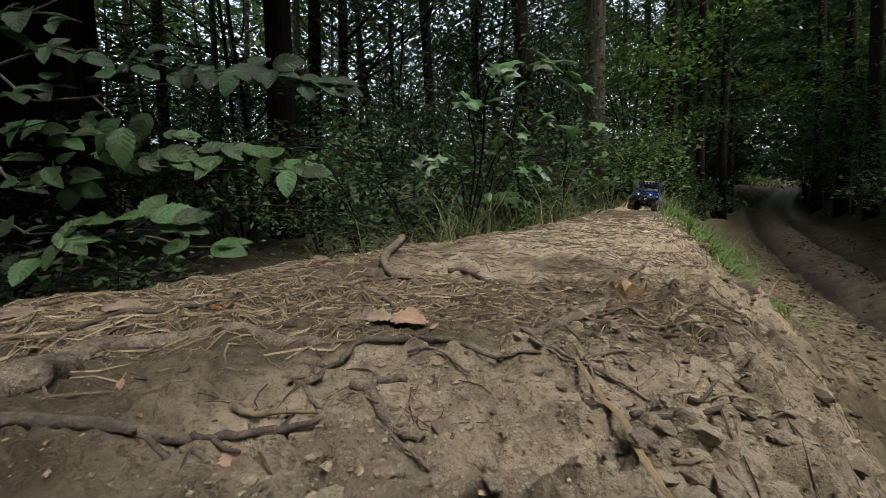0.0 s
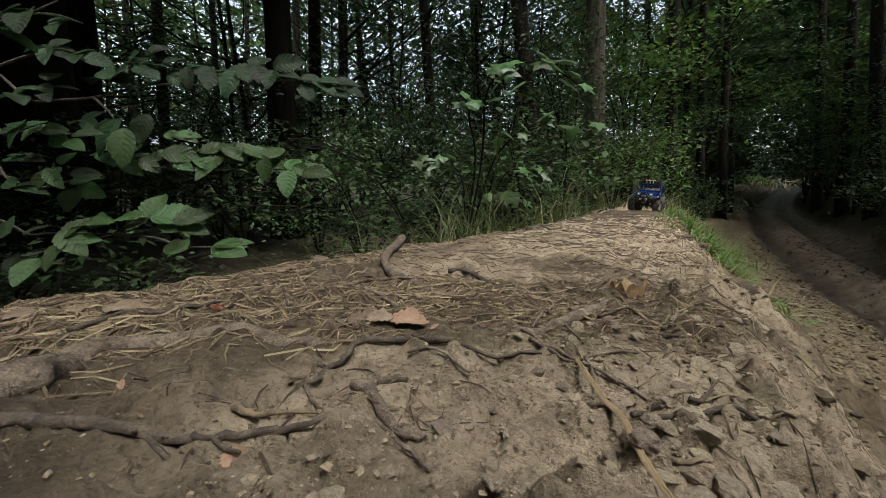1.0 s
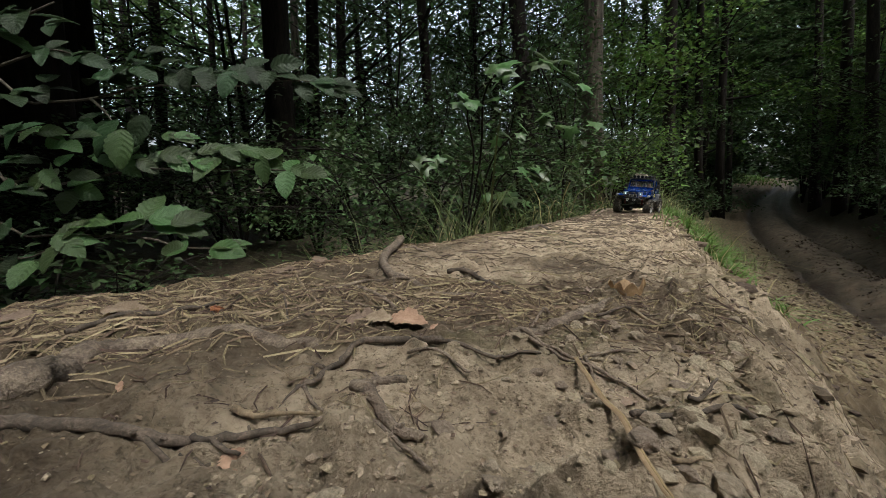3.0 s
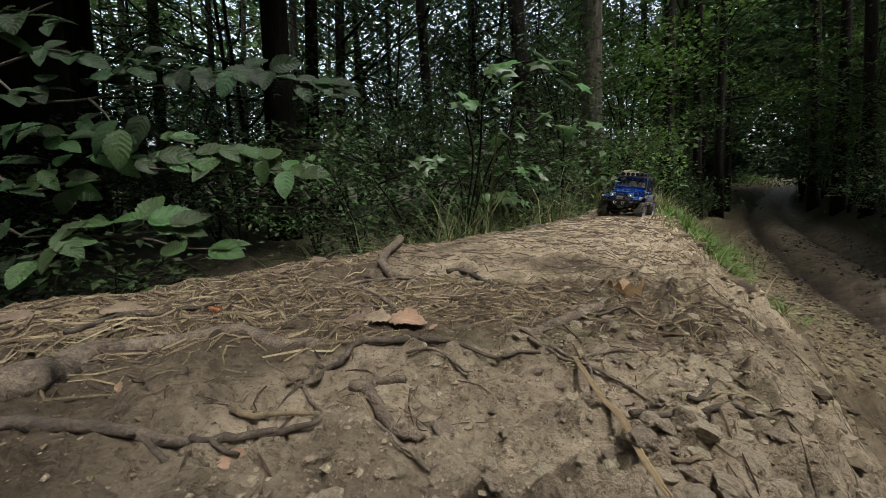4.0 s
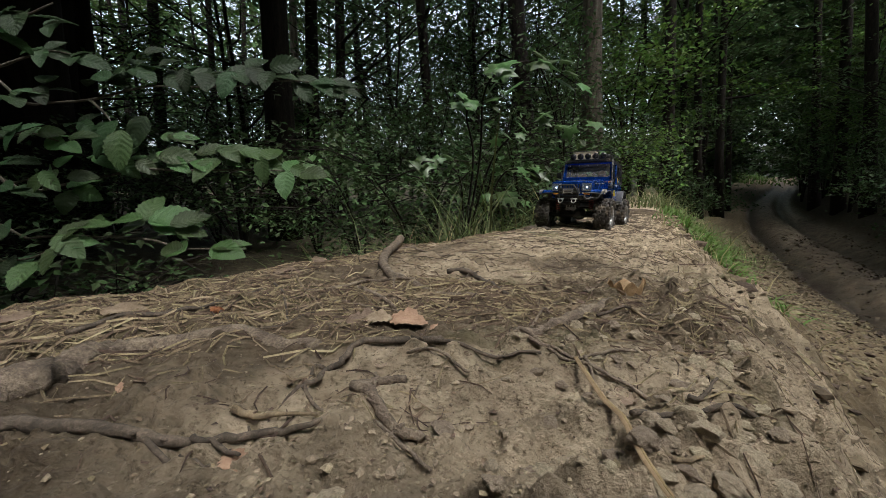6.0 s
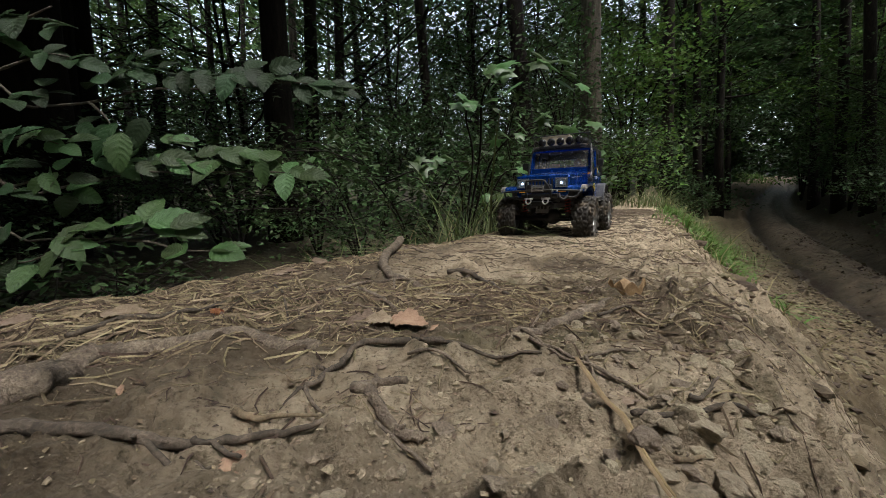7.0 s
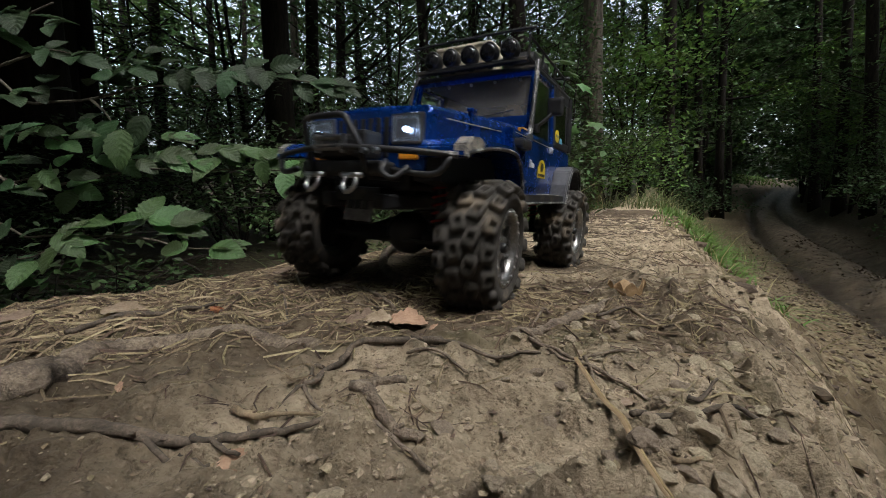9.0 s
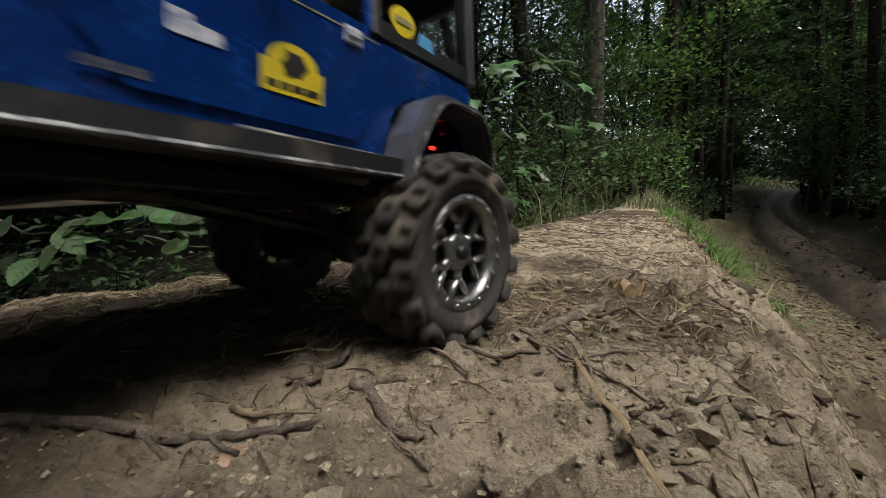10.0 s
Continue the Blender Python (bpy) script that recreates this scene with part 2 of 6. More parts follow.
def tube(pts, radii, seg=6, caps=True, rough=0.0, rng=None, squash=1.0):
    pts = np.array(pts, float)
    n = len(pts)
    radii = np.broadcast_to(radii, (n,)) if np.ndim(radii) == 0 else np.interp(np.linspace(0, 1, n), np.linspace(0, 1, len(radii)), radii)
    d = np.gradient(pts, axis=0)
    d /= np.linalg.norm(d, axis=1)[:, None] + 1e-12
    ref = np.array([0.0, 0, 1]) if abs(d[:, 2]).mean() < 0.8 else np.array([0.0, 1, 0])
    a = np.cross(d, ref)
    a /= np.linalg.norm(a, axis=1)[:, None] + 1e-12
    b = np.cross(a, d)
    v = []
    ang = np.arange(seg) * 2 * np.pi / seg
    for i in range(n):
        r = radii[i] * (1 + (rng.uniform(-rough, rough, seg) if rng is not None else 0))
        v.extend(pts[i] + (np.cos(ang) * r)[:, None] * a[i] + (np.sin(ang) * r * squash)[:, None] * b[i])
    f = [(i * seg + k, i * seg + (k + 1) % seg, (i + 1) * seg + (k + 1) % seg, (i + 1) * seg + k) for i in range(n - 1) for k in range(seg)]
    if caps:
        f += [tuple(range(seg))[::-1], tuple((n - 1) * seg + k for k in range(seg))]
    return Geo().add(v, f)


def join(*geos):
    g = Geo()
    for q in geos:
        g.add(q.v, q.f)
    return g


def lathe(profile, seg=32, axis="x"):
    """A turned shape of (radius, along) pairs round the x axis."""
    v, f, n = [], [], len(profile)
    for k in range(seg):
        c, s = math.cos(2 * math.pi * k / seg), math.sin(2 * math.pi * k / seg)
        for r, x in profile:
            v.append((x, r * c, r * s) if axis == "x" else (r * c, x, r * s))
    for k in range(seg):
        for i in range(n - 1):
            f.append((k * n + i, k * n + i + 1, (k + 1) % seg * n + i + 1, (k + 1) % seg * n + i))
    return Geo().add(v, f)


def moved(geo, m):
    g = Geo()
    g.add([m @ Vector(p) for p in geo.v], geo.f)
    return g


def hash2(ix, iy, seed):
    h = np.sin(ix * 127.1 + iy * 311.7 + seed * 74.7) * 43758.5453
    return h - np.floor(h)


def vnoise(x, y, seed=0):
    ix, iy = np.floor(x), np.floor(y)
    fx, fy = x - ix, y - iy
    fx, fy = fx * fx * (3 - 2 * fx), fy * fy * (3 - 2 * fy)
    a, b = hash2(ix, iy, seed), hash2(ix + 1, iy, seed)
    c, d = hash2(ix, iy + 1, seed), hash2(ix + 1, iy + 1, seed)
    return (a + (b - a) * fx) * (1 - fy) + (c + (d - c) * fx) * fy - 0.5


def fbm(x, y, seed=0, octaves=4, gain=0.5):
    out, k = 0, 1.0
    for i in range(octaves):
        out = out + k * vnoise(x, y, seed + i * 13)
        x, y, k = x * 2.03 + 5.1, y * 2.03 - 3.7, k * gain
    return out


def smooth01(t):
    t = np.clip(t, 0, 1)
    return t * t * (3 - 2 * t)


# ---------------------------------------------------------------- the lie of the land
def ridge_line(y):
    y = np.clip(y, -2, 6)
    return -0.004 - 0.0655 * y + 0.003 * y * y


def across(x, y):
    return x + 0.18 - 0.565 * y


def road_across(x, y):
    k = np.clip(y - 1, 0, 20.6)
    return across(x, y) - 0.0115 * k * k - np.clip(y - 21.6, 0, None) * 0.35


def edges(x, y):
    left = -0.36 + 0.11 * smooth01(y / 1.2) + 0.07 * vnoise(y * 3.1, x * 0 + 2.5, 3) + 0.03 * vnoise(y * 11, x * 0, 4)
    right = 0.205 + 0.04 * smooth01((y - 0.08) / 0.4) + 0.06 * smooth01((y - 0.7) / 2) + 0.05 * vnoise(y * 4.3, x * 0 + 7.5, 5) + 0.03 * vnoise(y * 14, x * 0, 6)
    return left, right


def lay(x, y, detail=True):
    """Height of the ground at plan points."""
    x, y = np.asarray(x, float), np.asarray(y, float)
    u, w = across(x, y), road_across(x, y)
    left, right = edges(x, y)
    top = ridge_line(y) - 0.09 * np.clip(u - 0.08, 0, 0.3) ** 1.6 * 2 - 0.10 * np.clip(-0.18 - u, 0, 0.4) ** 1.5
    s = np.clip(left - u, 0, None) * 0.87
    floor_left = -0.55 + 0.25 * fbm(x * 0.35, y * 0.35, 11, 3)
    top = top + (floor_left - top) * (1 - np.exp(-(s / 0.33) ** 1.4))
    s = np.clip(u - right, 0, None) * 0.87
    s = np.sqrt(s * s + 0.0016) - 0.04
    bank = top - 0.50 * (1 - np.exp(-s / 0.6)) - 0.3 * s + 0.05 * fbm(x * 3, y * 3, 21, 3) * smooth01(s / 0.2)
    far = np.hypot(x, y)
    level = -1.02 + 0.05 * np.clip(y - 14, 0, 22) + 0.03 * fbm(x * 1.2, y * 1.2, 31, 3)
    ruts = sum(-0.15 * np.exp(-((w - c) / 0.2) ** 2) + 0.05 * np.exp(-((w - c) / 0.42) ** 4) for c in (1.92, 2.95))
    road = level + 0.05 * fbm(x * 2.3, y * 9, 37, 4, 0.6) + ruts + 0.05 * np.exp(-((w - 2.45) / 0.2) ** 2) + 0.035 * fbm(x * 6, y * 6, 33, 3)
    road = road + np.clip(w - 3.35, 0, 1.6) * 0.5 + 0.2 * fbm(x, y, 35, 3) * smooth01((w - 3.6) / 1.5)
    z = np.where(bank > road, bank, road)
    k = np.exp(-np.abs(bank - road) / 0.05) * 0.02
    z = z + k
    z = z + smooth01((far - 14) / 30) * 0.9 * (fbm(x * 0.08, y * 0.08, 41, 2) + 0.3) * (1 - np.exp(-((w - 2.5) / 4) ** 2))
    if detail:
        near = np.clip(1.6 - far * 0.35, 0.25, 1)
        z = z + near * (0.007 * fbm(x * 11, y * 11, 51, 2) + 0.0075 * fbm(x * 34, y * 34, 53, 3, 0.6) * (1.2 + 1.6 * vnoise(x * 7, y * 7, 59)))
        crumbs = np.clip(fbm(x * 75, y * 75, 61, 2), 0.08, None) - 0.08
        z = z + 0.014 * crumbs * near * (0.4 + 1.3 * smooth01((u - 0.02) / 0.2))
        close = np.clip(1.25 - far * 0.8, 0, 1)
        crust = np.abs(fbm(x * 62, y * 62, 81, 3, 0.6))
        z = z + close * (0.0040 * fbm(x * 130, y * 130, 83, 2, 0.6) - 0.0045 * np.clip(0.10 - crust, 0, None) / 0.10 * smooth01(0.5 + 2 * vnoise(x * 16, y * 16, 85)))
        z = z + smooth01((u - 0.3) / 0.3) * (0.03 * fbm(x * 9, y * 9, 87, 3, 0.6) + 0.012 * fbm(x * 31, y * 31, 89, 2))
    return z


def ground_z(x, y):
    return float(lay(np.array([x]), np.array([y]))[0])


def build_ground():
    rs = np.concatenate([np.geomspace(0.045, 4.5, 560), np.geomspace(4.7, 400, 90)])
    fine = np.linspace(radians(90 - 58), radians(90 + 58), 500)
    rest = np.linspace(radians(90 + 58), radians(360 + 90 - 58), 62)[1:-1]
    th = np.concatenate([fine, rest])
    R, T = np.meshgrid(rs, th, indexing="ij")
    x, y = R * np.cos(T), R * np.sin(T)
    z = lay(x, y)
    nr, nt = x.shape
    verts = np.stack([x.ravel(), y.ravel(), z.ravel()], 1)
    i, j = np.meshgrid(np.arange(nr - 1), np.arange(nt), indexing="ij")
    jn = (j + 1) % nt
    faces = np.stack([i * nt + j, (i + 1) * nt + j, (i + 1) * nt + jn, i * nt + jn], -1).reshape(-1, 4)
    me = bpy.data.meshes.new("ground")
    hub = len(verts)
    verts = np.vstack([verts, [[0, 0, ground_z(0, 0)]]])
    me.from_pydata(verts.tolist(), [], faces.tolist() + [(hub, j, (j + 1) % nt) for j in range(nt)])
    me.polygons.foreach_set("use_smooth", [True] * len(me.polygons))
    X, Y = verts[:, 0], verts[:, 1]
    u, w = across(X, Y), road_across(X, Y)
    left, right = edges(X, Y)
    rough = fbm(X * 6, Y * 6, 71, 4)
    zones = {
        "humus": smooth01(0.36 + 0.75 * smooth01((-0.045 - X) / 0.08) * (Y < 0.6) - 0.3 * (Y < 0.2) * (X > -0.05) - 0.35 * smooth01((Y - 0.33) / 0.08) + (-0.02 - u) * 2.6 + rough * 2.0 - smooth01((Y - 0.4) / 0.4) * 0.75 + 0.5 * np.exp(-((Y - 0.27) / 0.07) ** 2)) * 0.85,
        "moss": smooth01(fbm(X * 14, Y * 14, 77, 3) * 2.4 - 0.35 + 0.3 * smooth01((-0.05 - X) / 0.1)) * 0.6 * (Y < 0.5),
        "bank": smooth01((u - right - 0.1 * (1 - smooth01((Y - 0.15) / 0.5)) + 0.005 + rough * 0.08) / 0.09),
        "mud": smooth01((w - 1.72 + rough * 0.25) / 0.2) * (1 - smooth01((w - 3.3) / 0.4)),
        "litter": np.maximum(smooth01((left - u - 0.1 + rough * 0.2) / 0.25), smooth01((w - 3.3) / 0.4)),
        "wet": np.clip(np.exp(-((w - 1.93 + rough * 0.12) / 0.17) ** 2) + 0.7 * np.exp(-((w - 2.95 + rough * 0.12) / 0.13) ** 2), 0, 1),
    }
    for name, values in zones.items():
        a = me.attributes.new(name, "FLOAT", "POINT")
        a.data.foreach_set("value", np.ascontiguousarray(values, dtype=np.float32))
    me.materials.append(SOIL)
    return tagged(new("ground", me), "sandy ridge of bare soil between forest floor and rutted dirt road", "ground", kind="structure")


build_ground()


# ---------------------------------------------------------------- leaves and trees
def leaf_cloud(points, sizes, rng, tilt=0.5, wide=0.55, droop=0.0):
    """Folded pointed leaves at the points; four corners and two faces each."""
    n = len(points)
    yaw, tl, rl = rng.uniform(0, 2 * np.pi, n), rng.normal(-droop, tilt, n), rng.normal(0, tilt, n)
    d = np.stack([np.cos(yaw) * np.cos(tl), np.sin(yaw) * np.cos(tl), np.sin(tl)], 1)
    side = np.stack([-np.sin(yaw), np.cos(yaw), np.zeros(n)], 1)
    up = np.cross(d, side)
    side = side * np.cos(rl)[:, None] + up * np.sin(rl)[:, None]
    up = np.cross(d, side)
    s = sizes[:, None]
    mid = points + d * s * 0.45
    v = np.stack([points, mid + side * s * wide * 0.5 + up * s * 0.1, points + d * s, mid - side * s * wide * 0.5 + up * s * 0.1], 1).reshape(-1, 3)
    k = np.arange(n)[:, None] * 4
    f = np.concatenate([k + [0, 1, 2], k + [0, 2, 3]], 1).reshape(-1, 3)
    return v, f


def cloud_mesh(name, v, f, mat):
    me = bpy.data.meshes.new(name)
    me.from_pydata(v.tolist(), [], f.tolist())
    me.materials.append(mat)
    return me


def sprays(rng, centres, radius, per, flat=0.22):
    c = np.repeat(np.asarray(centres, float), per, 0)
    o = rng.normal(0, 1, c.shape) * radius
    o[:, 2] = o[:, 2] * flat - 0.25 * np.hypot(o[:, 0], o[:, 1])
    return c + o


def tree(x, y, diameter, height, seed, label, bark, lean=(0, 0), crown_from=0.35, spread=2.2, leaves=1800, size=0.13, leaf=None, limbs=9, spray=0.45, name="tree"):
    rng = np.random.default_rng(seed)
    z0 = ground_z(x, y) - 0.08
    root = tagged(new(name), label, "tree", group="forest trees")
    root.location = (x, y, z0)
    n = 9
    t = np.linspace(0, 1, n)
    line = np.stack([lean[0] * t * height + 0.12 * np.sin(t * 5 + seed) * t, lean[1] * t * height + 0.1 * np.sin(t * 4 + seed * 2) * t, t * height], 1)
    r = diameter / 2 * np.interp(t, [0, 0.03, 0.1, 1], [1.35, 1.12, 1.0, 0.3])
    trunk = tube(line, r, 12, rough=0.06, rng=rng)
    centres = []
    for i in range(limbs):
        s = crown_from + (1 - crown_from) * rng.uniform(0, 1)
        base = np.array([np.interp(s, t, line[:, k]) for k in range(3)])
        a, ln = rng.uniform(0, 2 * np.pi), spread * rng.uniform(0.5, 1.1) * (1.15 - 0.55 * s)
        tip = base + np.array([math.cos(a) * ln, math.sin(a) * ln, ln * rng.uniform(0.1, 0.7)])
        mid = (base + tip) / 2 + np.array([0, 0, -0.05 * ln]) + rng.normal(0, 0.06, 3) * ln
        pts = curve_points([base, mid, tip], 6)
        k = diameter * 0.16 * (1.1 - s)
        g = tube(pts, [k + 0.012, 0.006], 5)
        trunk.add(g.v, g.f)
        centres += list(pts[2:] + rng.normal(0, 0.12, (4, 3)) * ln)
    part("trunk", trunk, bark, root, smooth=True)
    centres = [c + rng.normal(0, 1, 3) * (0.5, 0.5, 0.18) * spray for c in centres for _ in range(4)]
    p = sprays(rng, centres, spray * 0.5, max(1, leaves // len(centres)), 0.12)
    v, f = leaf_cloud(p, rng.uniform(0.6, 1.25, len(p)) * size, rng, 0.32, 0.62, 0.1)
    part("crown", cloud_mesh("crown", v, f, leaf or LEAF), None, root)
    return root


def shrub(x, y, height, spread, leaves, size, seed, label, leaf=None, stems=5, name="shrub", group="undergrowth", base=None, flat=0.3, spray=0.16):
    rng = np.random.default_rng(seed)
    z0 = (ground_z(x, y) if base is None else base) - 0.03
    root = tagged(new(name), label, "shrub", group=group)
    root.location = (x, y, z0)
    wood, centres = Geo(), []
    for i in range(stems):
        a = rng.uniform(0, 2 * np.pi)
        h, o = height * rng.uniform(0.55, 1.0), spread * rng.uniform(0.25, 1)
        tip = np.array([math.cos(a) * o, math.sin(a) * o, h])
        pts = curve_points([(0, 0, 0), (tip[0] * 0.3, tip[1] * 0.3, h * 0.6), tip], 7)
        g = tube(pts, [0.006 + 0.006 * height, 0.002], 5)
        wood.add(g.v, g.f)
        for q in pts[2:]:
            centres.append(q + rng.normal(0, 0.1, 3) * spread)
            for _ in range(2):
                e = q + np.append(rng.normal(0, 0.35, 2) * spread, rng.normal(0, 0.06))
                g = tube([q, (q + e) / 2 + (0, 0, 0.03 * height), e], [0.004, 0.0015], 4)
                wood.add(g.v, g.f)
                centres.append(e)
    part("stem", wood, BARK, root, smooth=True)
    p = sprays(rng, centres, spray * spread, max(1, leaves // len(centres)), flat)
    v, f = leaf_cloud(p, rng.uniform(0.55, 1.25, len(p)) * size, rng, 0.45, 0.6, 0.15)
    part("crown", cloud_mesh("crown", v, f, leaf or LEAF), None, root)
    return root


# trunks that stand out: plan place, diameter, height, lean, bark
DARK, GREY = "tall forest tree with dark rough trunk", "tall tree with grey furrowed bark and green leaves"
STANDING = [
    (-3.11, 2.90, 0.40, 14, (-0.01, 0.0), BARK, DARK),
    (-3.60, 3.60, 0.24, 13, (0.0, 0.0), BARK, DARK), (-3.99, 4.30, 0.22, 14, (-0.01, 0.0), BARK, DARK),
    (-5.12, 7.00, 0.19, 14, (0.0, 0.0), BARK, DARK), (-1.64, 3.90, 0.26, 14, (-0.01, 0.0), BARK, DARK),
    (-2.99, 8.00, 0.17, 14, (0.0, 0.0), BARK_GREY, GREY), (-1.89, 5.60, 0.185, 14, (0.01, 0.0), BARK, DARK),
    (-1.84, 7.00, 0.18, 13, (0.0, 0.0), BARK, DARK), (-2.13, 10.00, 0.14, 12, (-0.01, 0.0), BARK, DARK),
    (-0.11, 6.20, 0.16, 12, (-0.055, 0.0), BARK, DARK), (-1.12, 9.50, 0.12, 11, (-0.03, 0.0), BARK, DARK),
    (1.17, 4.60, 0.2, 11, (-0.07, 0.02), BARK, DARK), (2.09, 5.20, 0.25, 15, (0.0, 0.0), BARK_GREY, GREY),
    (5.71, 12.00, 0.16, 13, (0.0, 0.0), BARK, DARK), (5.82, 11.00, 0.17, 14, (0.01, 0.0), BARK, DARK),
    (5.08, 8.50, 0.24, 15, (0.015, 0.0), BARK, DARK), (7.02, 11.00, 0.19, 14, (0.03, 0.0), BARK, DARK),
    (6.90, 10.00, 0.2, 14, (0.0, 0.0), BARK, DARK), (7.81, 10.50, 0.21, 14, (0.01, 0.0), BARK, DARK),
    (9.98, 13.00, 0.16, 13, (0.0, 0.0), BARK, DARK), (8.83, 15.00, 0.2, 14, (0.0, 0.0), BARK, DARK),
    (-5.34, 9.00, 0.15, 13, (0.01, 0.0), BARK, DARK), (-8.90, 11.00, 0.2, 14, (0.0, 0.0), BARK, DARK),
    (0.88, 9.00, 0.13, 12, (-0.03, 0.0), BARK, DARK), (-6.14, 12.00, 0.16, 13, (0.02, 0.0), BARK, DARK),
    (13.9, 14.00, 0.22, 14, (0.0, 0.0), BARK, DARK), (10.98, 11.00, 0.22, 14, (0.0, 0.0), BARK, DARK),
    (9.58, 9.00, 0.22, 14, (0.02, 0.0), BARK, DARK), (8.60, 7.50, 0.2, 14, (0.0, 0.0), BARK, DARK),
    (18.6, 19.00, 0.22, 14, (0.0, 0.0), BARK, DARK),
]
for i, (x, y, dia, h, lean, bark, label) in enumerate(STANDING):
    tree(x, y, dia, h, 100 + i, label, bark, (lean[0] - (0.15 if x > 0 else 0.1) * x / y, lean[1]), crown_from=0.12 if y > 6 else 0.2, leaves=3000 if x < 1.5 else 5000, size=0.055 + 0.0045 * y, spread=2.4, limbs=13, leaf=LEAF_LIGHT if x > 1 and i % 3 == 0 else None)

# smaller trees that fill the depth of the wood
rng = np.random.default_rng(7)
for i in range(46):
    ang, dist = rng.uniform(-0.95, 0.95), rng.uniform(8, 26)
    x, y = dist * math.sin(ang), dist * math.cos(ang)
    w = float(road_across(x, y))
    if 0.4 < w < 4.6:
        continue
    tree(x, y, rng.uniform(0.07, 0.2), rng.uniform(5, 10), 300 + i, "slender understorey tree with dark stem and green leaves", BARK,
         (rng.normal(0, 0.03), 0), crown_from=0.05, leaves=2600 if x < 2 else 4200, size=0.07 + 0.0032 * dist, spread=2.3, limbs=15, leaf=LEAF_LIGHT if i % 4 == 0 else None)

# young leafy trees between the trunks and along the far side of the road
for i in range(44):
    if i < 22:
        y = 3.2 + 0.62 * i
        w = 4.1 + rng.uniform(0, 2.2)
        x = w - 0.18 + 0.565 * y + 0.0115 * min(y - 1, 20.6) ** 2
    else:
        ang, dist = -0.85 + 0.066 * (i - 22) + rng.uniform(-0.03, 0.03), rng.uniform(5.5, 13)
        x, y = dist * math.sin(ang), dist * math.cos(ang)
        if float(road_across(x, y)) > 0.2:
            continue
    # every second roadside tree takes the sunlit leaf colour to brighten the right
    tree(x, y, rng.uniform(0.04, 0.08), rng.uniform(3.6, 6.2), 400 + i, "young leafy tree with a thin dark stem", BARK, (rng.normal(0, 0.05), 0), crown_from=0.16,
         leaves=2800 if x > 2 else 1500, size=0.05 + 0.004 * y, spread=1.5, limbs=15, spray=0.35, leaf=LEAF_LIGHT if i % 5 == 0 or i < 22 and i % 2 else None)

# trees beside and behind the viewpoint, unseen, added for reflections in the paint
for i in range(12):
    ang = radians(110 + i * 13)
    x, y = 7.5 * math.sin(ang) + 1.0, 7.5 * math.cos(ang) - 1
    tree(x, y, 0.25, 11, 500 + i, DARK, BARK, crown_from=0.2, leaves=1200, size=0.2, spread=2.6, limbs=10)


def far_wood():
    """Distant foliage and stems round the view."""
    rng = np.random.default_rng(17)
    n = 90000
    ang, dist = rng.uniform(-1.05, 1.05, n), rng.uniform(24, 44, n)
    x, y = dist * np.sin(ang), dist * np.cos(ang)
    z = rng.uniform(-0.8, 17, n) + 1.5 * fbm(x * 0.3, y * 0.3, 5, 3)
    keep = fbm(x * 0.22, z * 0.3 + y * 0.1, 9, 3) > np.where(ang > 0.5, -0.4, 0.14 + 0.02 * np.clip(z - 3, -3, 3))
    w = road_across(x, y)
    keep &= ~((w > -0.5) & (w < 5.5) & (z < 5))
    p = np.stack([x, y, z], 1)[keep]
    v, f = leaf_cloud(p, rng.uniform(0.3, 0.6, len(p)), rng, 0.5, 0.75)
    n = 17000
    ang, dist = rng.uniform(0.5, 1.1, n), rng.uniform(19, 30, n)
    q = np.stack([dist * np.sin(ang), dist * np.cos(ang), rng.uniform(-0.6, 14, n)], 1)
    q = q[(road_across(q[:, 0], q[:, 1]) > 5.2) | (road_across(q[:, 0], q[:, 1]) < -0.5) | (q[:, 2] > 4.5)]
    v2, f2 = leaf_cloud(q, rng.uniform(0.35, 0.7, len(q)), rng, 0.5, 0.75)
    n = 36000
    ang, dist = rng.uniform(-1.1, 1.1, n), rng.uniform(46, 66, n)
    b = np.stack([dist * np.sin(ang), dist * np.cos(ang), rng.uniform(0, 1, n) ** np.where(ang > 0.5, 1, 2) * np.where(ang > 0.5, 13, 4.5) - 0.5], 1)
    v3, f3 = leaf_cloud(b, rng.uniform(0.6, 1.2, n), rng, 0.5, 0.75)
    v, f = np.vstack([v, v2, v3]), np.vstack([f, f2 + len(v), f3 + len(v) + len(v2)])
    tagged(new("far_wood", cloud_mesh("far_wood", v, f, LEAF)), "dense distant deciduous wood in summer leaf", "wood", kind="stuff")


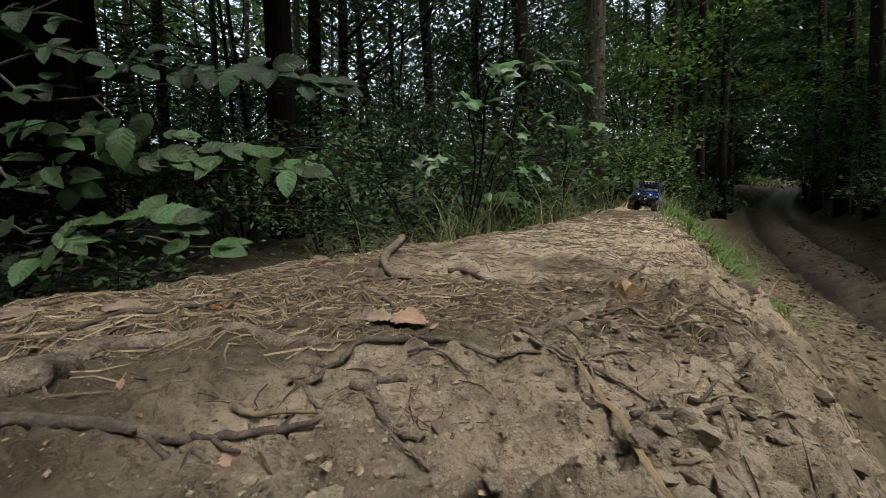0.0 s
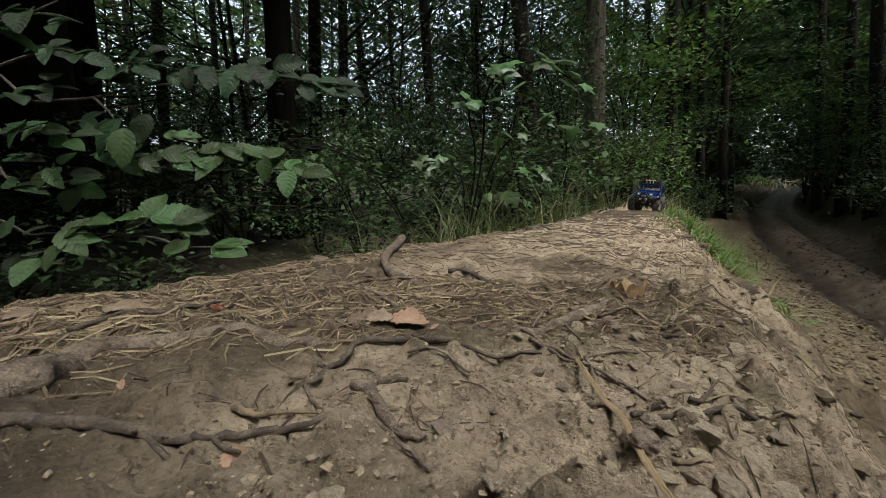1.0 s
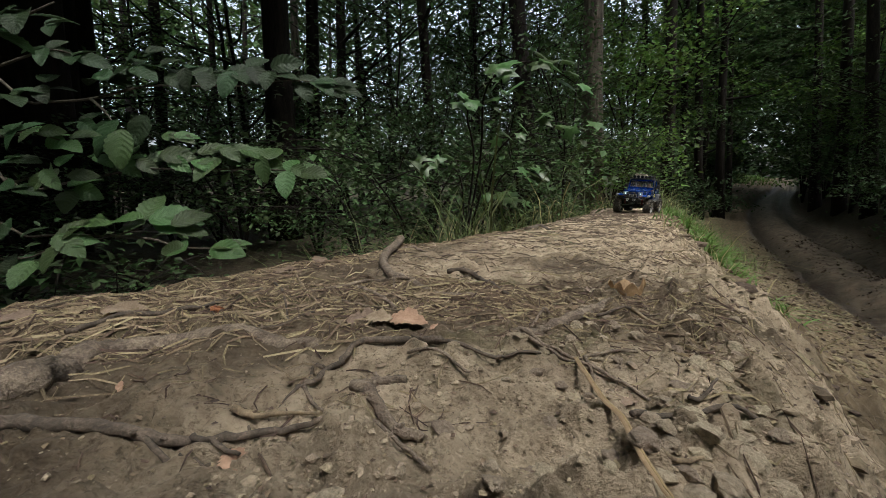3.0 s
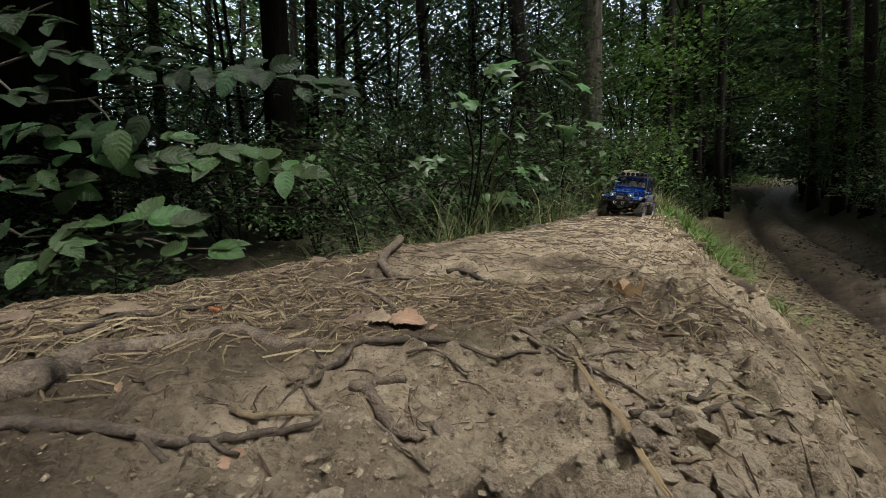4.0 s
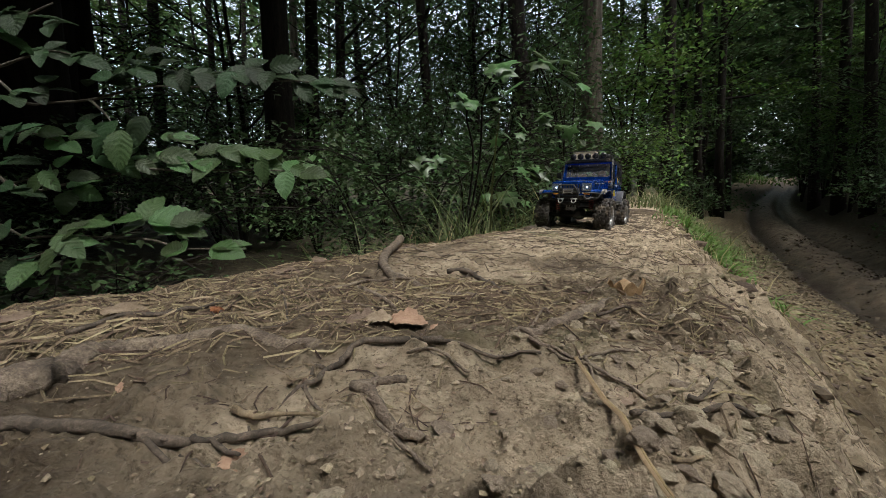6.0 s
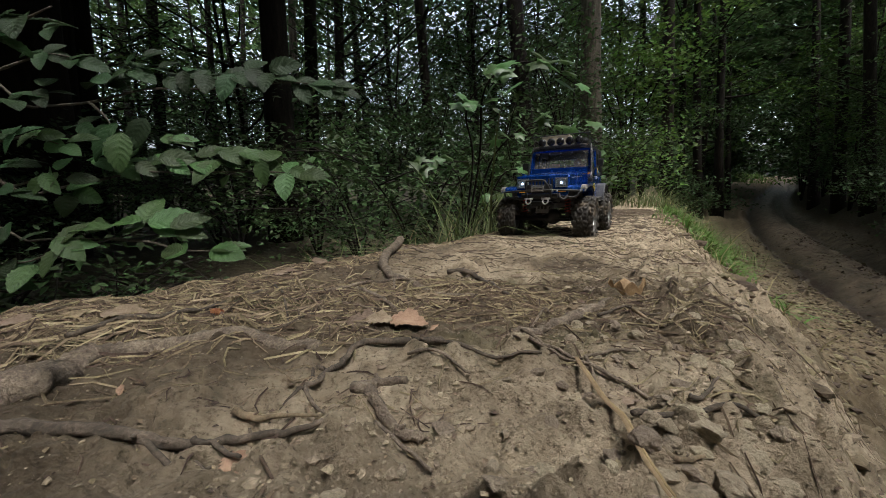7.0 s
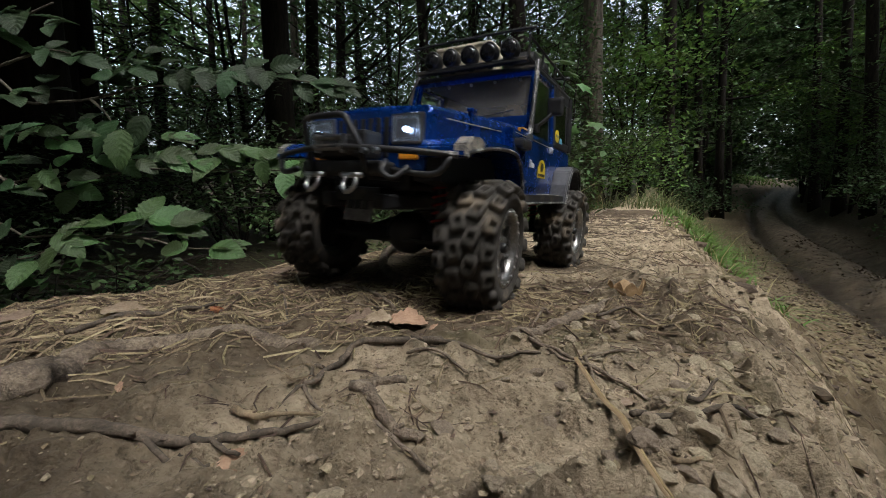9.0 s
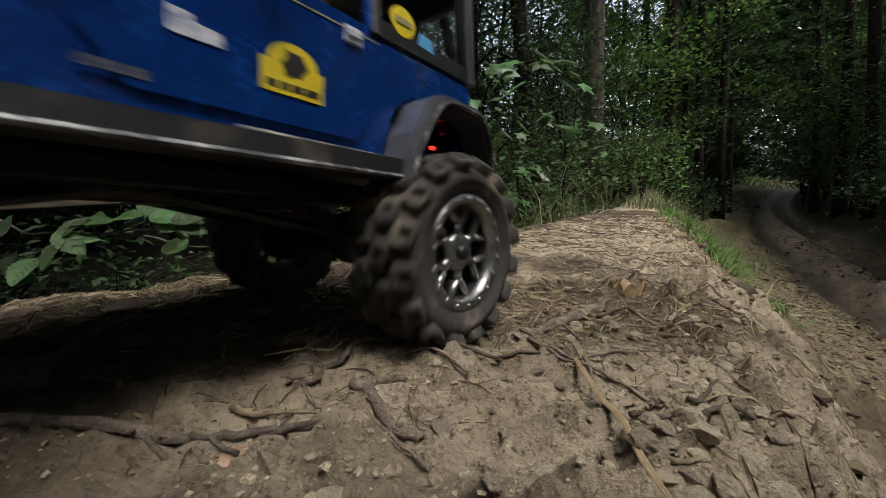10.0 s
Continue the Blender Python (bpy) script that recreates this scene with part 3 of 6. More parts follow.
def wood_around():
    """Unseen wood beside and behind the viewpoint, and a broken canopy over the ridge, added for shade."""
    rng = np.random.default_rng(19)
    # unseen ring of leaves, added to dim light coming in low
    n = 16000
    ang, dist = rng.uniform(1.15, 2 * np.pi - 1.15, n), rng.uniform(5.5, 10, n)
    p = np.stack([dist * np.sin(ang), dist * np.cos(ang), rng.uniform(-0.8, 6.5, n)], 1)
    v, f = leaf_cloud(p, rng.uniform(0.35, 0.7, n), rng, 0.5, 0.75)
    tagged(new("wood_around", cloud_mesh("wood_around", v, f, LEAF)), "dense leafy wood, unseen, added round the ridge to dim low light", "wood", kind="stuff")
    n = 15000
    r, a = 10 * np.sqrt(rng.uniform(0, 1, n)), rng.uniform(0, 2 * np.pi, n)
    x, y = r * np.cos(a), r * np.sin(a)
    # the gap is cut along the sun's slant so the ridge stays lit
    k = (fbm(x * 0.35, y * 0.35, 15, 3) > -0.25) & ~((np.abs(across(x - 1.56, y + 2.7) - 0.85 + 0.5 * vnoise(x, y, 3)) < 1.2) & (np.abs(y - 0.7) < 3.6))
    x, y = x[k], y[k]
    z = rng.uniform(5.2, 9, len(x)) + 0.12 * np.hypot(x, y)
    # unseen leaves over the far road, added to darken its end
    m = 9000
    fx, fy = rng.uniform(-9, 16, m), rng.uniform(5, 24, m)
    x, y, z = np.append(x, fx), np.append(y, fy), np.append(z, rng.uniform(0, 5, m) + np.maximum(4.5, 0.5 * fy))
    # unseen low leaves on the left, added to shade that side
    m = 9500
    sx, sy = rng.uniform(-6, -0.9, m), rng.uniform(-1.5, 5, m)
    sz = np.maximum(1.9, 0.55 * sy + 0.3) + rng.uniform(0, 2.2, m)
    x, y, z = np.append(x, sx), np.append(y, sy), np.append(z, sz)
    m = 15000
    sx, sy, sz = rng.uniform(4.5, 15, m), rng.uniform(1.5, 16, m), rng.uniform(-0.6, 9, m)
    k = (road_across(sx, sy) > 4.6) & (fbm(sx * 0.5 + sz * 0.3, sy * 0.5, 25, 3) > -0.1)
    x, y, z = np.append(x, sx[k]), np.append(y, sy[k]), np.append(z, sz[k])
    v, f = leaf_cloud(np.stack([x, y, z], 1), rng.uniform(0.2, 0.42, len(x)), rng, 0.4, 0.7)
    tagged(new("canopy", cloud_mesh("canopy", v, f, LEAF)), "broken green leaf canopy, mostly unseen, added to shade ridge and road", "canopy", kind="stuff")


far_wood()
wood_around()

# undergrowth behind the ridge, along the bank and beyond the road
LOW = "dense green undergrowth shrub beside the ridge"
for i, (x, y, h, s, n, size, leaf) in enumerate([
    (-0.56, 2.60, 1.0, 0.7, 1500, 0.043, None), (-0.14, 2.20, 0.95, 0.6, 1500, 0.043, None), (0.26, 2.60, 1.3, 0.7, 1700, 0.046, None),
    (0.52, 2.40, 1.0, 0.6, 1600, 0.046, None), (1.03, 3.20, 1.2, 0.6, 1500, 0.046, None), (-1.07, 3.20, 1.1, 0.8, 1300, 0.050, None),
    (-1.62, 3.00, 1.1, 0.8, 1200, 0.050, None), (-2.30, 3.20, 1.3, 0.8, 1300, 0.050, None), (-3.82, 4.40, 1.2, 0.6, 1200, 0.058, None), (-2.50, 2.20, 1.0, 0.6, 1500, 0.037, None), (-2.82, 2.90, 1.0, 0.7, 1500, 0.043, None), (-2.16, 3.60, 1.0, 0.7, 1500, 0.043, None),
    (0.64, 4.50, 2.2, 1.1, 2600, 0.065, None), (-0.10, 4.80, 2.4, 1.2, 2400, 0.065, None),
    (-0.68, 4.40, 2.0, 1.1, 2200, 0.065, None), (1.41, 4.20, 2.6, 1.1, 2400, 0.06, None), (2.06, 4.60, 1.0, 0.8, 1500, 0.05, LEAF_LIGHT),
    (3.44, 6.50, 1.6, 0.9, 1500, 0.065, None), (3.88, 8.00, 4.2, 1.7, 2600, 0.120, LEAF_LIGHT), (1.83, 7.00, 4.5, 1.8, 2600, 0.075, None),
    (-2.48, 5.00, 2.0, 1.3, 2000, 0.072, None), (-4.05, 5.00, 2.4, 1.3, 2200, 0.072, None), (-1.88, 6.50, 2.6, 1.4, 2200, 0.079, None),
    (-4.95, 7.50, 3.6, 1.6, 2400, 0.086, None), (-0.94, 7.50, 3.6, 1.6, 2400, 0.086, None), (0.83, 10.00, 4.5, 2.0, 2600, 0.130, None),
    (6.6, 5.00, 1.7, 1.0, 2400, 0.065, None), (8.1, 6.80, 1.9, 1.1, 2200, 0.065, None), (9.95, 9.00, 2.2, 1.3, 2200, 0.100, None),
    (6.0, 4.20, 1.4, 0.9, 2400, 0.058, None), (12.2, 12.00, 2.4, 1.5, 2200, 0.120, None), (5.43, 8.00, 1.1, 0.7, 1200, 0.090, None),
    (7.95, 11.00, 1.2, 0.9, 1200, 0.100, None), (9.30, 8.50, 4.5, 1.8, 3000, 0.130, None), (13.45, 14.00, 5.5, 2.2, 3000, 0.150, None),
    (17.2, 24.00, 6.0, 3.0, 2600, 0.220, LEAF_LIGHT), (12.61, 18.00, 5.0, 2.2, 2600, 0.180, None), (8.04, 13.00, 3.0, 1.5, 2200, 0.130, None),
    (5.3, 2.9, 1.1, 0.8, 2600, 0.045, None), (6.05, 3.6, 1.2, 0.8, 2400, 0.05, None), (6.75, 4.6, 1.2, 0.8, 2400, 0.055, None), (7.5, 5.6, 1.2, 0.8, 2400, 0.06, None),
    (8.4, 6.8, 1.2, 0.8, 2000, 0.065, None), (9.4, 8.0, 1.3, 0.9, 2000, 0.07, None), (10.6, 9.4, 1.4, 0.9, 2000, 0.08, None), (12.1, 11.0, 1.5, 1.0, 2000, 0.09, None), (14.4, 13.2, 1.6, 1.2, 2000, 0.1, None),
    (-1.40, 1.25, 0.34, 0.35, 900, 0.035, None), (-1.41, 1.50, 0.36, 0.4, 900, 0.035, None), (-1.10, 1.50, 0.3, 0.4, 900, 0.035, None), (-1.63, 1.30, 0.5, 0.4, 900, 0.04, None),
]):
    shrub(x, y, h, s, n, size, 700 + i, LOW if y < 6 else "leafy green shrub in the shade of the wood", leaf)


def grass(name, label, spots, blades, length, seed, mat, width=0.004):
    """Arching blades, three joints each, in tufts round the spots (x, y, radius)."""
    rng = np.random.default_rng(seed)
    g, rows, feet = Geo(), [], []
    for x, y, rad in spots:
        for _ in range(blades):
            a, px, py = rng.uniform(0, 2 * np.pi), x + rng.normal(0, rad), y + rng.normal(0, rad)
            ln, bend = length * rng.uniform(0.45, 1.15), rng.uniform(0.5, 1.75)
            d, s = np.array([math.cos(a), math.sin(a), 0]), np.array([-math.sin(a), math.cos(a), 0])
            p = np.array([px, py, 0.0])
            row, k = [], width * rng.uniform(0.6, 1.3)
            for t, wd in ((0, 1), (0.35, 1), (0.7, 0.75), (1, 0.1)):
                q = p + d * ln * bend * t * t * 0.8 + np.array([0, 0, ln * t * (1 - 0.45 * bend * t)])
                row += [q - s * k * wd / 2, q + s * k * wd / 2]
            rows.append(row), feet.append((px, py))
    z = lay(np.array(feet)[:, 0], np.array(feet)[:, 1]) - 0.01
    for row, h in zip(rows, z):
        g.add([r + np.array([0, 0, h]) for r in row], [(0, 1, 3, 2), (2, 3, 5, 4), (4, 5, 7, 6)])
    return tagged(new(name, mesh_of(name, g, mat)), label, "grass", kind="stuff")


rng = np.random.default_rng(23)
left_edge = [(-0.18 + 0.565 * y - 0.45 - rng.uniform(0, 0.5), y, 0.08) for y in np.linspace(1.15, 3.4, 50)]
grass("tall_grass", "long arching green grass along the ridge edge", left_edge, 40, 0.62, 31, GRASS, 0.0045)
grass("dry_grass", "pale dry grass blades along the ridge edge", left_edge[::2], 16, 0.55, 32, GRASS_DRY, 0.004)
end = [(rng.uniform(1.0, 3.2), rng.uniform(3.4, 5.2), 0.12) for _ in range(40)]
grass("ridge_grass", "green grass where the bare ridge ends", end, 34, 0.36, 33, GRASS, 0.006)
grass("ridge_dry_grass", "yellowed grass where the bare ridge ends", end[::2], 12, 0.4, 36, GRASS_DRY, 0.005)
foot = [(-0.18 + 0.565 * y + 0.28 + 0.25 * rng.uniform(0.2, 1.6), y, 0.05) for y in np.linspace(1.2, 3.8, 44)]
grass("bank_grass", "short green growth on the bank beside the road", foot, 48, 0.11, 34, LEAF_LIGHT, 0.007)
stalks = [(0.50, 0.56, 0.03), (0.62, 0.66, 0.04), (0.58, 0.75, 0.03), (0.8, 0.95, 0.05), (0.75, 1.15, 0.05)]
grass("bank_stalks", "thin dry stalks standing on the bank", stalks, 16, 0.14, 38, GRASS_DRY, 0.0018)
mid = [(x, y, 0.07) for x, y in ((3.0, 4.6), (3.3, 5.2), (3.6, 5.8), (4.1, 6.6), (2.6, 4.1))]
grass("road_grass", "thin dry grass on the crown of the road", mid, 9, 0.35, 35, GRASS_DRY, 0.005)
# the clearing's sunlight is carried by the lighter leaf colour
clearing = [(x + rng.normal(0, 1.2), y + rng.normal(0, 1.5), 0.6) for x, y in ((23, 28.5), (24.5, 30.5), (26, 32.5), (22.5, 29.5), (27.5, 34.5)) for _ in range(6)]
grass("clearing_grass", "grass in a far clearing at the road's end, coloured as sunlit", clearing, 40, 0.5, 37, LEAF_LIGHT, 0.05)


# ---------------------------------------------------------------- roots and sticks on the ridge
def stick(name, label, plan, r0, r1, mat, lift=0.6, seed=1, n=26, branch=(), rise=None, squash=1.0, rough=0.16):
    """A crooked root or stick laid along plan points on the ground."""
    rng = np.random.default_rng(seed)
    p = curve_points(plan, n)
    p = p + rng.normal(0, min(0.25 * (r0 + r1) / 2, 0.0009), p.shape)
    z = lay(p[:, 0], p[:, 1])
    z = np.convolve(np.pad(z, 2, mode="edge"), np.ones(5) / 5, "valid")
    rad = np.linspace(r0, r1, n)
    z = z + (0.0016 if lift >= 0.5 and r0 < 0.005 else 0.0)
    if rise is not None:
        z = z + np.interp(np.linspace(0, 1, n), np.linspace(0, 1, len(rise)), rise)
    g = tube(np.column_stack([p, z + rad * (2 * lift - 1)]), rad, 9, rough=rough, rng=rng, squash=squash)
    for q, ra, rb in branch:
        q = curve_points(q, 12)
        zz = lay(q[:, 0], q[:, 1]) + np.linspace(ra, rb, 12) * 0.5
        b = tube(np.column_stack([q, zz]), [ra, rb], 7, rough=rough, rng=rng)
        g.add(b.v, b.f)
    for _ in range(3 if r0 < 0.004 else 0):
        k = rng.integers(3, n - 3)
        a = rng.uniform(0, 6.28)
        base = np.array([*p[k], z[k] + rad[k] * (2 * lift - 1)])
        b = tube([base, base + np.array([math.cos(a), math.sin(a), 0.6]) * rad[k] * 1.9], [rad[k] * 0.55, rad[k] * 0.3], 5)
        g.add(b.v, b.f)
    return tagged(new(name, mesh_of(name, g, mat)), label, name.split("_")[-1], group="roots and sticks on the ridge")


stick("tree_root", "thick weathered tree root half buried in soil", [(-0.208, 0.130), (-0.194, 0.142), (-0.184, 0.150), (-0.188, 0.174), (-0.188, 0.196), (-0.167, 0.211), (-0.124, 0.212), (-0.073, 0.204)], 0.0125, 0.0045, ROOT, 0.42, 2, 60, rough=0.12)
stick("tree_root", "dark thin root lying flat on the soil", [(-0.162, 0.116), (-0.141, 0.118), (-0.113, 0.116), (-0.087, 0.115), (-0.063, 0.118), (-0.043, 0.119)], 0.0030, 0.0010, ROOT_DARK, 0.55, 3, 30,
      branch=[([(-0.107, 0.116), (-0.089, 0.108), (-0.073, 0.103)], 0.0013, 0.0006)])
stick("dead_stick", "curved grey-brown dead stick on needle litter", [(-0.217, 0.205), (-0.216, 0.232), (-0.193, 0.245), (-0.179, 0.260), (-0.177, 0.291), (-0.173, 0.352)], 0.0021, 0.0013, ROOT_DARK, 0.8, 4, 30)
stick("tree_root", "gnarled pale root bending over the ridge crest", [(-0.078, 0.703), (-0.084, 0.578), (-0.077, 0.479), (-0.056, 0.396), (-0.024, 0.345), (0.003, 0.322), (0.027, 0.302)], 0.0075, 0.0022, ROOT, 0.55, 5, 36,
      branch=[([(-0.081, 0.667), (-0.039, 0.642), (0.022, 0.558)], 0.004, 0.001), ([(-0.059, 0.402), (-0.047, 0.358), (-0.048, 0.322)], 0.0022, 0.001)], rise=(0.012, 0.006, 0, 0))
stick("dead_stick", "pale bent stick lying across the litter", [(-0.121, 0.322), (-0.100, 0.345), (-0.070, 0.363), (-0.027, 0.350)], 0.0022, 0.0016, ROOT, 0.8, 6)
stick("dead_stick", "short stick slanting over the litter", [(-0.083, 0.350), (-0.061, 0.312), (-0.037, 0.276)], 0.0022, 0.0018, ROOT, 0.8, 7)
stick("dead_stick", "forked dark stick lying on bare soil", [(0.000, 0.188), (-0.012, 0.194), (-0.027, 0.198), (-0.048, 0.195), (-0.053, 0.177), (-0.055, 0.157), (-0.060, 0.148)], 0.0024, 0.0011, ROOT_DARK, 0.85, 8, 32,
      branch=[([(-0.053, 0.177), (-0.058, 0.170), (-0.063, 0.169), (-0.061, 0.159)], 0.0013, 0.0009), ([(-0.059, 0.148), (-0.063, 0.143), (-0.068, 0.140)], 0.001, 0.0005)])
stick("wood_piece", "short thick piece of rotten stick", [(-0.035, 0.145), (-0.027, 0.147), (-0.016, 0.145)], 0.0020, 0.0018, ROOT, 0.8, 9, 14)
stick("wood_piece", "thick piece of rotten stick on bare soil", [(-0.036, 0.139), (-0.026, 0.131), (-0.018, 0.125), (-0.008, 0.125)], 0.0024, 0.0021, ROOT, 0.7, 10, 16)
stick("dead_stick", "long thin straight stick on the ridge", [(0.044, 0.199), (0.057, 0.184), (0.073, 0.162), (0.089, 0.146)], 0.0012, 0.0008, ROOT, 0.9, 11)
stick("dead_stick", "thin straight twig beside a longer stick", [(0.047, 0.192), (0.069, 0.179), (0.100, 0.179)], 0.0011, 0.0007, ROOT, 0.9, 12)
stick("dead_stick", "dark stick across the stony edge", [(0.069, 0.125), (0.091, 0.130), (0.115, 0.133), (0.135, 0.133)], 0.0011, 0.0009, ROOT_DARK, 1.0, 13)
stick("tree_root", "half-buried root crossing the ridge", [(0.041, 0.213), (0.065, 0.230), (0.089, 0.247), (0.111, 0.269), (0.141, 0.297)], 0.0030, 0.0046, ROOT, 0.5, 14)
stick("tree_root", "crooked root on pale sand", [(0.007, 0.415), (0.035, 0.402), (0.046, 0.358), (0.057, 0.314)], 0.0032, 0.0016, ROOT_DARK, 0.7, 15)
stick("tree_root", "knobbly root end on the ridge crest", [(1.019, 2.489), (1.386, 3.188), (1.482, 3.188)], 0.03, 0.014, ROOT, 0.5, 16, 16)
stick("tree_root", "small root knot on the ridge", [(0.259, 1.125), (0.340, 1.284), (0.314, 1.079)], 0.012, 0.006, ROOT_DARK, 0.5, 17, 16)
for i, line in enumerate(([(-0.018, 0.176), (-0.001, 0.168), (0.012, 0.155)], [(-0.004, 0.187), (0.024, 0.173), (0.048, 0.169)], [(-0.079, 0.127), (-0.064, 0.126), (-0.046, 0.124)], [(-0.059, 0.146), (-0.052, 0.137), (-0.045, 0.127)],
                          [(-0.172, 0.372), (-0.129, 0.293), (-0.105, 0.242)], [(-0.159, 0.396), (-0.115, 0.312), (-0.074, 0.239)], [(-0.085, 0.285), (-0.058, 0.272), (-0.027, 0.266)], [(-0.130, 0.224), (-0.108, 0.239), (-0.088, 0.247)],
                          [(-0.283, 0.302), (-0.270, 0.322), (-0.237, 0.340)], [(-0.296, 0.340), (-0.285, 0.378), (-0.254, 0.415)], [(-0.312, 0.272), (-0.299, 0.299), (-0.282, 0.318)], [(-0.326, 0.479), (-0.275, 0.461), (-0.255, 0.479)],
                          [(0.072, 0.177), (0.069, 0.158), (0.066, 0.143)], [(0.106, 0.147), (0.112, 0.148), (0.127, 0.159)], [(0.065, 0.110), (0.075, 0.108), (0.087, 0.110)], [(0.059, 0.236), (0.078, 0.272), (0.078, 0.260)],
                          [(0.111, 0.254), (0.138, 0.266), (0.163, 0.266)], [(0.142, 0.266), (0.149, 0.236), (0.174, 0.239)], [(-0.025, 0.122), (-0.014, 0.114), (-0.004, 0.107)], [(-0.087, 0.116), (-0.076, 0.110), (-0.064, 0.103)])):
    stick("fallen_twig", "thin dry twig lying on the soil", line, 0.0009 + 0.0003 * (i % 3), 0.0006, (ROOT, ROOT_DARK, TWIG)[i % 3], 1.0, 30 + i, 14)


def straw_blade():
    p = curve_points([(0.065, 0.170), (0.063, 0.137), (0.063, 0.117), (0.061, 0.100), (0.061, 0.086)], 16)
    z = lay(p[:, 0], p[:, 1])
    z = np.convolve(np.pad(z, 3, mode="edge"), np.ones(7) / 7, "valid") + 0.0055
    g = Geo()
    for off, w in ((-0.0004, 0.0009), (0.0007, 0.0006)):
        v = []
        for k in range(16):
            wd = w * (0.5 + 0.5 * math.sin(math.pi * (0.15 + 0.8 * k / 15)))
            v += [(p[k, 0] - wd + off, p[k, 1], z[k]), (p[k, 0] + off, p[k, 1], z[k] + 0.0007), (p[k, 0] + wd + off, p[k, 1], z[k])]
        g.add(v, [(k * 3 + j, k * 3 + j + 1, k * 3 + j + 4, k * 3 + j + 3) for k in range(15) for j in range(2)])
    tagged(new("straw_blade", mesh_of("straw_blade", g, STRAW)), "flat yellowed straw blade lying on the soil", "straw")


straw_blade()


def leaf_grid(length, width, fold=0.2, curl=0.3, wave=0.0, lobes=0, ribs=7, nu=12, nv=6, seed=0, relief=0.012):
    """One leaf along +x with a folded midrib, curl, wavy or lobed rim and raised ribs."""
    rng = np.random.default_rng(seed)
    g = Geo()
    v = []
    for i in range(nu + 1):
        t = i / nu
        w = width / 2 * (math.sin(math.pi * t ** 0.8) ** 0.75 if 0 < t < 1 else 0.02)
        if lobes:
            w *= 0.8 + 0.3 * abs(math.sin(math.pi * lobes * t))
        for j in range(nv + 1):
            s = 2 * j / nv - 1
            ws = w * (1 + wave * 0.25 * math.sin(ribs * 2 * math.pi * t) * abs(s) + (rng.uniform(-0.2, 0.2) * wave if abs(s) == 1 else 0))
            z = fold * abs(s) * w - curl * length * (t - 0.3) ** 2 + relief * length * math.sin(2 * math.pi * (ribs * t - 2.0 * abs(s))) * (1 - abs(s) * 0.4) * min(1, abs(s) * 3) \
                + wave * 0.04 * length * math.sin(9 * t + 3 * s)
            v.append((t * length, s * ws, z))
    f = [(i * (nv + 1) + j, (i + 1) * (nv + 1) + j, (i + 1) * (nv + 1) + j + 1, i * (nv + 1) + j + 1) for i in range(nu) for j in range(nv)]
    return g.add(v, f)


for i, (p, ln, wd, rz, curl, lobes, mat, label, up) in enumerate([
    ((-0.243, 0.254), 0.020, 0.011, 10, 0.5, 0, DRY_LEAF, "dry tan leaf lying on needle litter", 0.003), ((-0.064, 0.236), 0.018, 0.013, 0, 0.5, 3, DRY_LEAF, "torn dry grey-brown leaf on the litter", 0.003),
    ((-0.050, 0.232), 0.012, 0.010, -8, 0.3, 3, DRY_LEAF, "torn dry grey-brown leaf on the litter", 0.003), ((-0.035, 0.232), 0.017, 0.0125, -6, 0.9, 0, DRY_RED, "reddish-brown dry leaf with curled edge", 0.004),
    ((-0.290, 0.232), 0.014, 0.009, 20, 0.6, 0, DRY_LEAF, "yellowed dry leaf on the litter", 0.003), ((-0.071, 0.108), 0.008, 0.005, -40, 0.4, 0, DRY_RED, "small tan leaf on the soil", 0.002),
    ((-0.195, 0.419), 0.022, 0.012, 5, 0.3, 0, DRY_LEAF, "dry tan leaf lying on needle litter", 0.004), ((-0.032, 0.170), 0.006, 0.004, 70, 0.2, 0, DRY_LEAF, "small dry leaf scrap on the soil", 0.002),
    ((-0.147, 0.157), 0.008, 0.0022, -50, 0.2, 0, DRY_RED, "narrow orange-brown leaf scrap", 0.003), ((0.057, 1.037), 0.05, 0.03, 15, 0.9, 0, DRY_LEAF, "dry leaf at the ridge edge", 0.012),
    ((-0.166, 0.479), 0.02, 0.012, 80, 0.5, 0, DRY_LEAF, "dry tan leaf lying on needle litter", 0.004), ((0.073, 0.147), 0.009, 0.006, 10, 0.3, 0, DRY_LEAF, "grey dry leaf scrap among stones", 0.002),
    ((0.076, 0.402), 0.012, 0.006, 0, 0.3, 0, DRY_LEAF, "dark leaf scrap on pale sand", 0.002), ((-0.008, 0.219), 0.007, 0.002, 60, 0.2, 0, DRY_RED, "narrow orange-brown leaf scrap", 0.002)]):
    ob = part("dry_leaf", leaf_grid(ln * 1.5, wd * 1.5, 0.14, curl * 0.4, 0.8, lobes, 5, 12, 6, i, 0.01), mat, None, label, True, pose(p[0], p[1], ground_z(*p) + up * 0.9, 12, -3, rz))
    tagged(ob, category="leaf", group="dry leaves on the ridge")


